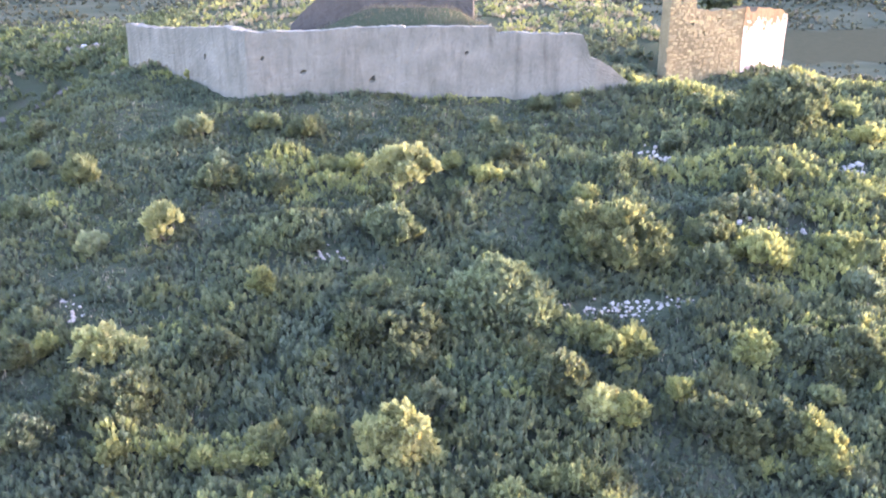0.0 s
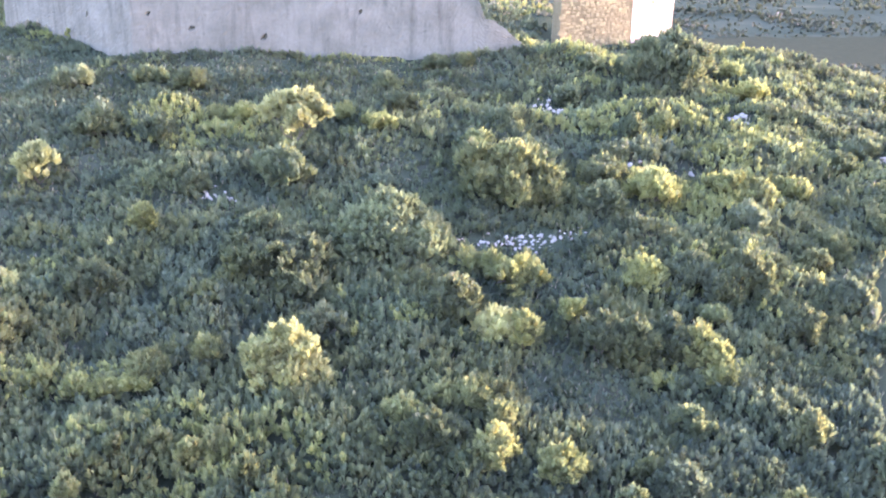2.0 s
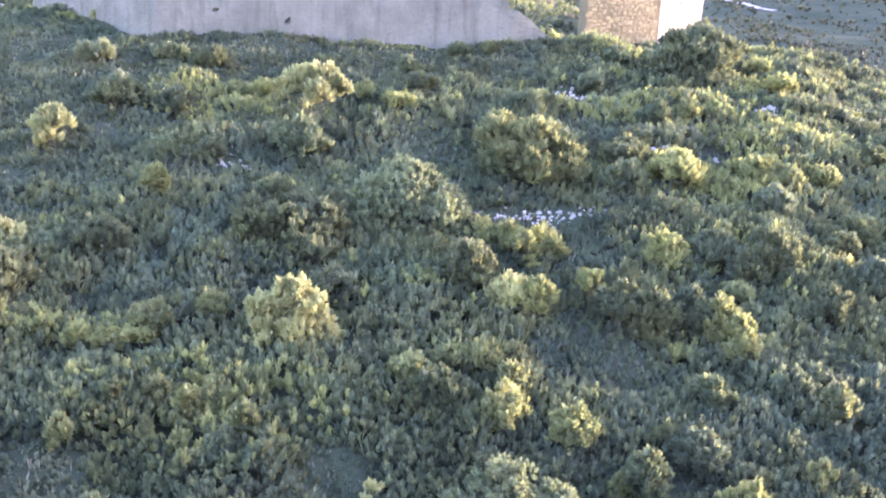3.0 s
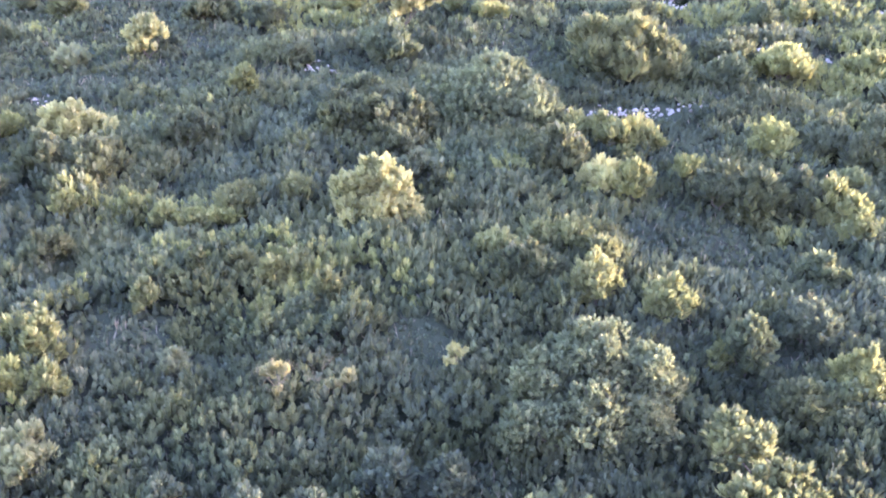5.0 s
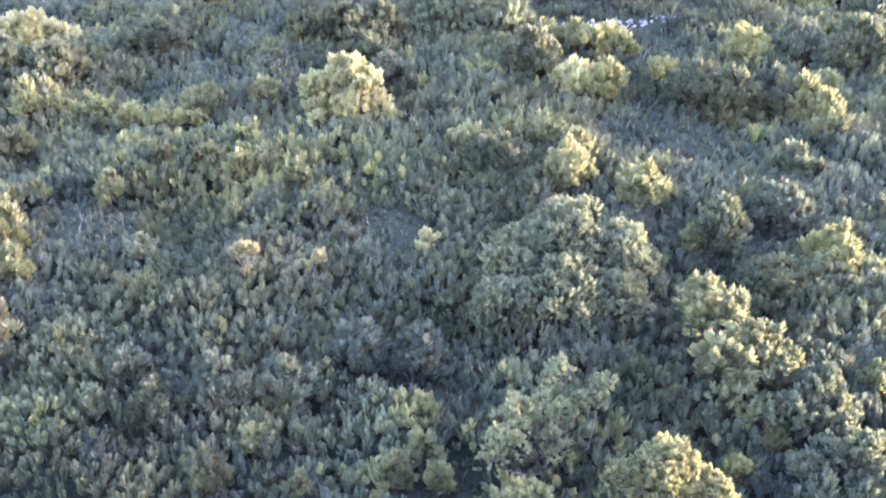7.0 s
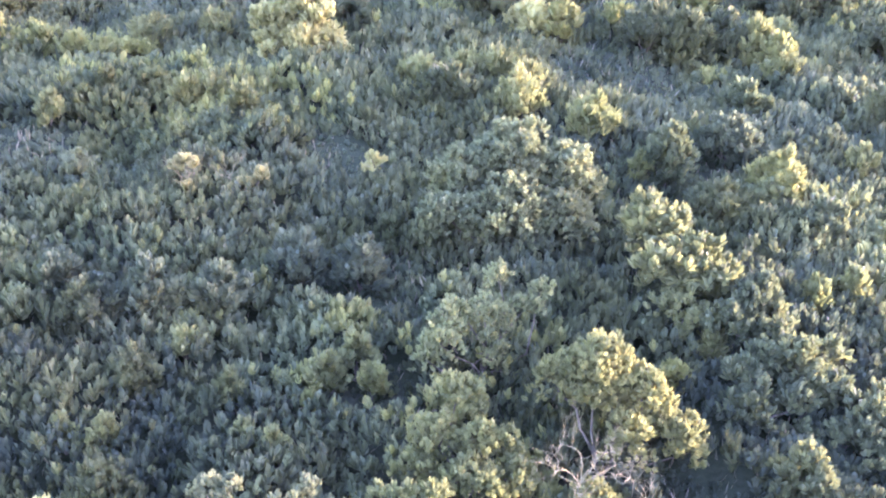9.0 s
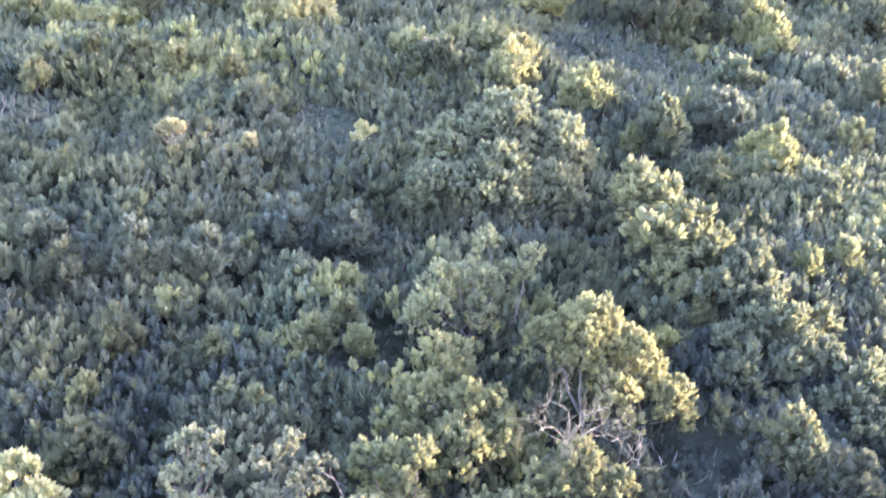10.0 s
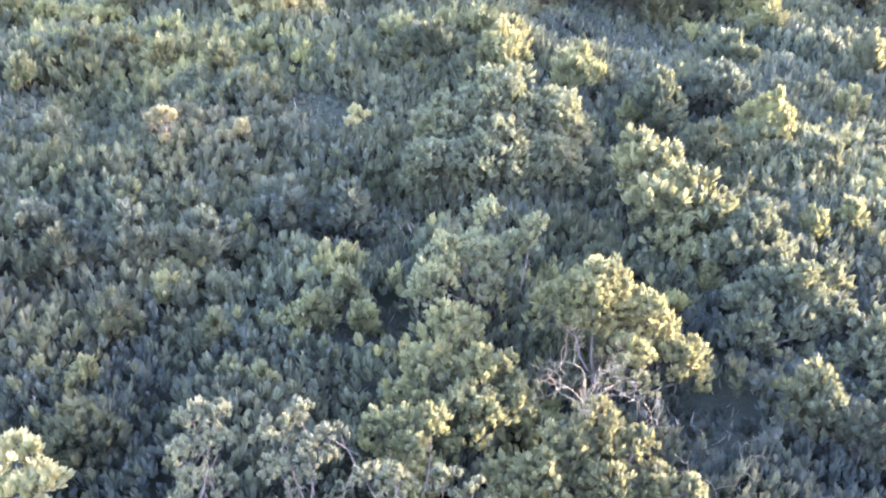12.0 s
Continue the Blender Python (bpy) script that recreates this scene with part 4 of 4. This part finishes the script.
SCRUB = [("heath_scrub", "grey heath-like undergrowth of fine shoots", HEATH, -9, -0.55), ("green_scrub", "dense dark green evergreen scrub covering the slope", GREEN, -0.55, 0.35), ("olive_scrub", "olive-green scrub covering the slope", OLIVE, 0.35, 0.85), ("yellow_scrub", "yellow-green low scrub in drifts on the slope", YELLOW, 0.85, 1.6), ("pale_scrub", "pale olive scrub with sunlit tips in drifts", LIGHT, 1.6, 9)]
for n, (y0, y1, per, k, size, long) in enumerate([(5, 15, 66, 8, 0.096, 0.24), (15, 24, 50, 8, 0.115, 0.28), (24, 44, 26, 7, 0.155, 0.36), (44, 84, 13, 6, 0.19, 0.42), (-16, 5, 18, 7, 0.16, 0.36)]):
    p, d, kind, tall = carpet(y0, y1, per, lambda y: np.maximum(5 + 0.44 * y, 14 * (y0 < 0)) + 14 * smooth(46, 62, y), lambda y: np.maximum(6 + 0.52 * y, 16 * (y0 < 0)) + 9 * smooth(34, 48, y), 70 + n)
    for name, label, mat, a, b in SCRUB:
        m = (kind >= a) & (kind < b)
        s = rng.uniform(0.65, 1.35, m.sum()) * tall[m]
        tagged(new(name, mesh_of(name, *tuft_leaves(p[m], d[m], long * s, k, size * (0.6 + 0.4 * s), 0.40, girth=0.32), mat)), label, "scrub", kind="stuff")


def blades(count, seed, mound=False):
    g = np.random.default_rng(seed)
    y = g.uniform(69, 82, count) if mound else g.uniform(5, 63, count)
    x = g.uniform(-18, 7, count) if mound else g.uniform(0, 1, count) * (14 + 0.92 * y) - 6 - 0.42 * y
    base = np.stack([x, y, lift(x, y) - 0.02], 1)
    way = unit(g.normal(size=(count, 3)) * 0.35 + (0, 0, 1))
    return leaf_quads(base, way, g.uniform(0.15, 0.42, count), 0.07)


tagged(new("dry_grass", mesh_of("dry_grass", *blades(15000, 3), DRYGRASS)), "thin dry straw-coloured grass between the shrubs", "grass", kind="stuff")
tagged(new("mound_grass", mesh_of("mound_grass", *blades(9000, 4, True), DULLGRASS)), "dull brown dry grass on the mound below the inner wall", "grass", kind="stuff")


# ---- the plateau behind the walls and the far slopes ----
def patch_scrub(name, label, mat, count, box, r0, r1, tufts, k, size, long, seed, keep=lambda x, y: True):
    """Scattered bushes over a stretch of ground, past counting."""
    g = np.random.default_rng(seed)
    ps, ds = [], []
    for _ in range(count):
        x, y = g.uniform(box[0], box[1]), g.uniform(box[2], box[3])
        if not keep(x, y):
            continue
        r = g.uniform(r0, r1)
        p, d = dome_points(tufts, r, r * g.uniform(0.7, 1.1), 1.0)
        ps.append(p + (x, y, float(lift(x, y)) - 0.05)), ds.append(d)
    p, d = np.concatenate(ps), np.concatenate(ds)
    return tagged(new(name, mesh_of(name, *tuft_leaves(p, d, long * rng.uniform(0.7, 1.3, len(p)), k, size), mat)), label, "scrub", kind="stuff")


def behind(x, y):
    return not (-17 < x < 4 and y < 84) and (y > 69 + 0.45 * max(0, x - 14) or x > 29 or x < -28) and not (12 < x < 33 and y < 86) and math.sin(0.35 * x) * math.sin(0.3 * y) > -0.45


patch_scrub("plateau_scrub", "sunlit yellow-green scrub and herbs behind the walls", YELLOW, 560, (-60, 40, 66, 150), 0.3, 1.2, 8, 6, 0.22, 0.42, 61, behind)
patch_scrub("plateau_scrub", "olive scrub scattered behind the walls", OLIVE, 360, (-60, 40, 66, 150), 0.3, 1.6, 8, 6, 0.24, 0.45, 62, behind)
patch_scrub("flank_scrub", "dark scrub on the shaded flank of the hill", GREEN, 420, (-80, -26, 62, 124), 0.4, 1.5, 8, 6, 0.3, 0.5, 63)
patch_scrub("flank_scrub", "olive scrub on the shaded flank of the hill", OLIVE, 210, (-72, -28, 66, 118), 0.3, 1.2, 7, 6, 0.27, 0.45, 64)
patch_scrub("flank_scrub", "low dark scrub in the hollow beside the castle", GREEN, 300, (-54, -28, 78, 106), 0.4, 1.1, 8, 6, 0.28, 0.45, 69)
patch_scrub("lower_scrub", "dark green scrub on the slope below", GREEN, 230, (-24, 32, -18, 5), 0.4, 1.4, 7, 6, 0.26, 0.5, 67)


patch_scrub("gap_scrub", "grey-green low scrub in the gap beside the tower", HEATH, 90, (8, 17.8, 67, 90), 0.3, 0.9, 9, 6, 0.2, 0.4, 68)


def in_field(x, y):
    return (85 < x) & (x < 330) & (232 + 0.12 * (x - 100) < y) & (y < 318 + 0.05 * (x - 100))


def far_growth(name, label, count, d0, d1, seed):
    """Trees and scrub of the valley and the far hills: shoots that stand thicker in drifts."""
    g = np.random.default_rng(seed)
    t, d = g.uniform(-0.62, 0.75, count), d0 * (d1 / d0) ** g.uniform(0, 1, count)
    x, y = d * np.sin(t), d * np.cos(t)
    drift = waves(81, 70, x, y) + 0.6 * waves(82, 25, x, y)
    keep = (drift + g.normal(size=count) * 0.5 > -0.35) & ~in_field(x, y)
    x, y, d, drift = x[keep], y[keep], d[keep], drift[keep]
    s = (0.7 + 0.5 * np.clip(drift, 0, 1.2)) * g.uniform(0.3, 0.8, len(x)) * d / 150
    p = np.stack([x, y, lift(x, y) + 0.3 * s * np.clip(drift, 0, 2)], 1)
    way = unit(0.3 * g.normal(size=(len(x), 3)) + (0, 0, 1))
    return tagged(new(name, mesh_of(name, *tuft_leaves(p, way, 0.8 * s, 5, 0.6 * s, 0.7, girth=0.6), FARLEAF)), label, "woodland", kind="stuff")


far_growth("valley_woods", "scattered trees and thickets in the hazy valley", 20000, 150, 480, 65)
far_growth("far_woods", "distant wooded hillsides", 14000, 480, 2600, 66)


def draped(name, label, category, centre, half, steps, mat, above=0.12):
    """A strip of other ground laid over the hill: `centre` is a line of points, `half` its half width."""
    c = np.asarray(centre, float)
    t = np.linspace(0, len(c) - 1, steps)
    x, y = np.interp(t, range(len(c)), c[:, 0]), np.interp(t, range(len(c)), c[:, 1])
    d = unit(np.stack([np.gradient(x), np.gradient(y)], 1))
    wob = 1 + 0.12 * rng.normal(size=steps)
    cols = np.linspace(-1, 1, 13)
    px, py = x[:, None] + d[:, 1:] * cols * half * wob[:, None], y[:, None] - d[:, :1] * cols * half * wob[:, None]
    v = np.stack([px, py, lift(px, py) + above], -1).reshape(-1, 3)
    i = np.arange(len(v)).reshape(steps, 13)
    q = np.stack([i[:-1, :-1], i[:-1, 1:], i[1:, 1:], i[1:, :-1]], -1).reshape(-1, 4)
    return tagged(new(name, mesh_of(name, v, q, mat, True)), label, category, kind="structure")


draped("field", "bare brown tilled field in the valley", "field", [(90, 276), (150, 281), (220, 288), (330, 296)], 40, 40, TILLED, 0.08)
draped("track", "pale trodden path crossing the shaded flank", "track", [(-47, 87.8), (-43.4, 88.6), (-40, 89.6), (-36.5, 90.4)], 0.3, 40, EARTH, 0.15)
draped("track", "pale gravel track crossing the far hillside", "track", [(440, 1500), (352, 1080), (328, 958), (329, 899), (319, 803), (306, 709), (311, 690)], 3.6, 60, GRAVEL, 0.6)
draped("track", "pale gravel track on the far slope", "track", [(560, 1640), (587, 1610), (610, 1573), (660, 1540)], 5, 40, GRAVEL, 0.6)


# ---- stones on the tower's face ----
def stone_mesh(seed, lx, ly, lz):
    g = np.random.default_rng(seed)
    bm = bmesh.new()
    bmesh.ops.create_icosphere(bm, subdivisions=1, radius=1.0)
    for v in bm.verts:
        c = v.co
        s = max(abs(c.x), abs(c.y), abs(c.z)) ** 0.55
        v.co = Vector((c.x * lx / s, c.y * ly / s, c.z * lz / s)) * g.uniform(0.86, 1.1)
    me = bpy.data.meshes.new("stone")
    bm.to_mesh(me)
    bm.free()
    return me


def block_mesh(seed, lx, ly, lz):
    """A roughly squared facing stone, chamfered towards its face."""
    g = np.random.default_rng(seed)
    v = [(x * lx * k * g.uniform(0.85, 1.1), y * ly, z * lz * k * g.uniform(0.85, 1.1)) for y, k in ((1, 1.0), (-0.4, 1.0), (-1, 0.8)) for x, z in ((-1, -1), (1, -1), (1, 1), (-1, 1))]
    f = [(r + i, r + (i + 1) % 4, r + 4 + (i + 1) % 4, r + 4 + i) for r in (0, 4) for i in range(4)] + [(8, 9, 10, 11)]
    return mesh_of("stone", v, f)


blocks = [block_mesh(i, 0.17 + 0.03 * (i % 3), 0.022, 0.10 + 0.03 * (i % 2)) for i in range(6)]
for me in blocks:
    me.materials.append(RUBBLE_STONE)
foot, along = Vector((18.15, 72.85, 0)), Vector((6.7, 2.35, 0)).normalized()
face = Vector((along.y, -along.x, 0))
row = 0
z = 13.0
while z < 19.5:
    s = 0.12 + 0.2 * (row % 2)
    while s < 6.9:
        top = float(np.interp(s, (0, 2.2, 2.3, 3.6, 3.7, 6.6), (19.7, 19.6, 18.45, 18.35, 18.2, 18.25)))
        if z < top - 0.1 and rng.random() < 0.85:
            low = float(lift(foot.x + along.x * s, foot.y + along.y * s)) - 1.0
            out = 0.05 * math.sin(0.9 * s + 0.7 * z) + 0.10 * (top - z) / (top - low) + 0.012
            p = foot + along * s + face * out + Vector((0, 0, z + rng.normal() * 0.06))
            ob = part("stone", blocks[int(rng.integers(6))], tower)
            k = rng.uniform(0.55, 1.35)
            ob.matrix_basis = Matrix.Translation(p - tower.location) @ Matrix.Rotation(math.atan2(along.y, along.x) + rng.normal() * 0.06, 4, "Z") @ Matrix.Rotation(rng.normal() * 0.1, 4, "Y") @ Matrix.Diagonal((k, 1, rng.uniform(0.6, 1.4), 1))
        s += rng.uniform(0.36, 0.6)
    z += rng.uniform(0.24, 0.33)
    row += 1


# ---- loose stones along the castle wall's broken crown ----
caps = [stone_mesh(60 + i, 0.24, 0.30, 0.12) for i in range(5)]
for me in caps:
    me.materials.append(PLASTER)
wall_line = np.array([(-26.1, 76.8), (-13.6, 63.5), (10.9, 64.2)])
wall_run = np.r_[0, np.cumsum(np.linalg.norm(np.diff(wall_line, axis=0), axis=1))]
wall_top = crown([(0, 17.05), (4, 16.95), (6.7, 17.15), (12, 17.6), (15.9, 17.95), (16.8, 17.8), (23.2, 17.8), (24.8, 18.0), (30, 18.1), (35.4, 18.1), (35.9, 17.7), (42.0, 17.6)])
s = 0.3
while s < 41.5:
    x, y = np.interp(s, wall_run, wall_line[:, 0]), np.interp(s, wall_run, wall_line[:, 1])
    turn = math.atan2(-13.3, 12.5) if s < wall_run[1] else 0.03
    k = rng.uniform(0.5, 1.25)
    ob = part("stone", caps[int(rng.integers(5))], long_wall)
    back = Vector((-math.sin(turn), math.cos(turn), 0)) * rng.uniform(0.25, 0.5)
    ob.matrix_basis = Matrix.Translation(Vector((x, y, wall_top(s) - 0.02)) + back - long_wall.location) @ Matrix.Rotation(turn + rng.normal() * 0.2, 4, "Z") @ Matrix.Diagonal((k, 1, k * rng.uniform(0.6, 1.3), 1))
    s += rng.uniform(0.25, 0.55) if rng.random() < 0.72 else rng.uniform(0.8, 2.2)


# ---- limestone rubble on the slope ----
rocks = [stone_mesh(20 + i, 0.16, 0.13, 0.11) for i in range(7)]
for me in rocks:
    me.name = "rock"
    me.materials.append(STONE)


def rubble(label, group, line, wide, count, s0, s1):
    c = np.asarray(line, float)
    for _ in range(count):
        t = rng.uniform(0, len(c) - 1)
        x, y = np.interp(t, range(len(c)), c[:, 0]) + rng.normal() * wide, np.interp(t, range(len(c)), c[:, 1]) + rng.normal() * wide
        s = rng.uniform(s0, s1) * (1.5 if rng.random() < 0.12 else 1)
        ob = tagged(new("rock", rocks[int(rng.integers(7))]), label, "rock", group)
        ob.matrix_basis = Matrix.Translation((x, y, float(lift(x, y)) + 0.07 * s)) @ Euler((rng.normal() * 0.4, rng.normal() * 0.4, rng.uniform(0, 6.3))).to_matrix().to_4x4() @ Matrix.Diagonal((s, s, s * rng.uniform(0.7, 1.5), 1))


rubble("pale grey limestone rock in a band of rubble", "rubble band on the slope", [(5.6, 38.0), (7.0, 37.9), (9.0, 38.5), (11.6, 38.6)], 0.40, 124, 0.3, 0.66)
rubble("white limestone rock in a small heap", "small heap of rocks", [(-6.6, 42.8), (-5.4, 42.1)], 0.42, 26, 0.4, 0.8)
rubble("white limestone rock below the tower", "rocks below the tower", [(11.8, 54.8), (12.9, 54.0), (13.6, 52.6)], 0.5, 34, 0.4, 0.9)
rubble("white limestone rock on the crest", "rocks on the crest", [(23.2, 51.7), (25.0, 51.3)], 0.45, 24, 0.4, 0.9)
rubble("pale rock in thin grass", "rocks in thin grass", [(-17.9, 39.4), (-17.2, 37.2)], 0.5, 16, 0.4, 0.9)
rubble("pale rock along a worn strip", "rocks along a worn strip", [(14.5, 45.2), (17.5, 44.6), (20.5, 45.4)], 0.35, 32, 0.4, 0.9)
rubble("pale rock on the open flank", "rocks on the flank", [(30.5, 46.8), (32.5, 46.4)], 0.4, 18, 0.5, 1.0)
rubble("sunlit boulder behind the castle wall", "boulders behind the wall", [(-52, 122), (-44, 112), (-38, 99)], 2.2, 22, 1.5, 3.5)
rubble("single pale stone on the slope", "single stones", [(14.9, 25.1), (14.95, 25.0)], 0.12, 2, 1.0, 1.5)


stela = tagged(new("standing_stone", stone_mesh(40, 0.10, 0.08, 0.34)), "upright white stone among rubble below the tower", "stone")
stela.data.materials.append(STONE)
stela.location = (13.75, 52.9, float(lift(13.75, 52.9)) + 0.25)


# ---- dead wood ----
def twigs(a, way, long, thick, depth, out):
    end = np.asarray(a) + unit(way) * long
    p = limb_path(a, end, 0.24, 5)
    out.append(tube(p, np.linspace(thick, thick * 0.45, 5), 5))
    if depth:
        for _ in range(3):
            q = p[rng.integers(2, 5)]
            twigs(q, unit(way) * 0.8 + rng.normal(size=3) * 0.6 + (0, 0, 0.15), long * rng.uniform(0.45, 0.7), thick * 0.5, depth - 1, out)


def dead_tree(label, x, y, rise, spread, arms, thick, depth=2):
    root = tagged(new("dead_tree"), label, "dead tree")
    root.location = (x, y, float(lift(x, y)))
    fork = np.array([0.05, 0.0, rise])
    part("trunk", mesh_of("trunk", *tube(limb_path((0, 0, -0.2), fork, 0.05, 5), np.linspace(thick * 1.7, thick, 5), 7), DEADWOOD, True), root)
    for i in range(arms):
        t = math.pi * 2 * (i + rng.uniform(-0.3, 0.3)) / arms
        bits = []
        twigs(fork, np.array([math.cos(t) * 0.9, math.sin(t) * 0.6 - 0.25, rng.uniform(0.5, 1.1)]), spread * rng.uniform(0.7, 1.0), thick * 0.62, depth, bits)
        branch = part("branch", mesh_of("branch", *bits[0], DEADWOOD, True), root)
        tagged(part("spray", mesh_of("spray", *joined(bits[1:]), DEADWOOD, True), branch), "fine dry twigs", kind="stuff")
    return root


dead_tree("bare bleached dead branches rising among green crowns", 4.55, 9.95, 1.85, 0.75, 9, 0.015, 3)
dead_tree("broken dry branches leaning beside a tree", 5.45, 10.15, 1.15, 0.6, 6, 0.018)
dead_tree("dry grey twigs at the foot of a shrub", 6.7, 9.6, 0.35, 0.7, 5, 0.016)
dead_tree("bare grey twigs beside an olive tree", 2.75, 14.6, 0.9, 0.6, 7, 0.011, 2)
dead_tree("dry brush of thin pale twigs", -3.75, 19.8, 0.8, 0.6, 7, 0.010, 2)
dead_tree("dry brush of thin pale twigs", -2.75, 20.3, 0.6, 0.5, 6, 0.010, 2)


# a tree behind the tower, its head above the broken top
plant("tower_tree", "dark green tree standing close behind the ruined tower", "tree", 24.4, 80.3, [(0, 0, 4.7, 1.2, 1.3), (-0.8, 0.2, 4.4, 0.9, 1.1), (0.8, 0.1, 4.3, 1.0, 1.2), (0.1, 0.5, 3.4, 1.2, 1.2)], OLIVE)


# grass of the plateau
def plateau_grass(count, seed):
    g = np.random.default_rng(seed)
    x, y = g.uniform(-50, 24, count), g.uniform(66, 140, count)
    m = np.array([behind(a, b) for a, b in zip(x, y)])
    p = np.stack([x, y, lift(x, y) - 0.03], 1)[m]
    return tuft_leaves(p, unit(0.25 * g.normal(size=p.shape) + (0, 0, 1)), 0.4, 6, 0.3, 0.5)


tagged(new("plateau_grass", mesh_of("plateau_grass", *plateau_grass(4500, 91), DRYGRASS)), "dull straw-coloured grass and herbs on the sunlit plateau", "grass", kind="stuff")


# the last ridge before the sky, distance haze painted into its pale blue colour
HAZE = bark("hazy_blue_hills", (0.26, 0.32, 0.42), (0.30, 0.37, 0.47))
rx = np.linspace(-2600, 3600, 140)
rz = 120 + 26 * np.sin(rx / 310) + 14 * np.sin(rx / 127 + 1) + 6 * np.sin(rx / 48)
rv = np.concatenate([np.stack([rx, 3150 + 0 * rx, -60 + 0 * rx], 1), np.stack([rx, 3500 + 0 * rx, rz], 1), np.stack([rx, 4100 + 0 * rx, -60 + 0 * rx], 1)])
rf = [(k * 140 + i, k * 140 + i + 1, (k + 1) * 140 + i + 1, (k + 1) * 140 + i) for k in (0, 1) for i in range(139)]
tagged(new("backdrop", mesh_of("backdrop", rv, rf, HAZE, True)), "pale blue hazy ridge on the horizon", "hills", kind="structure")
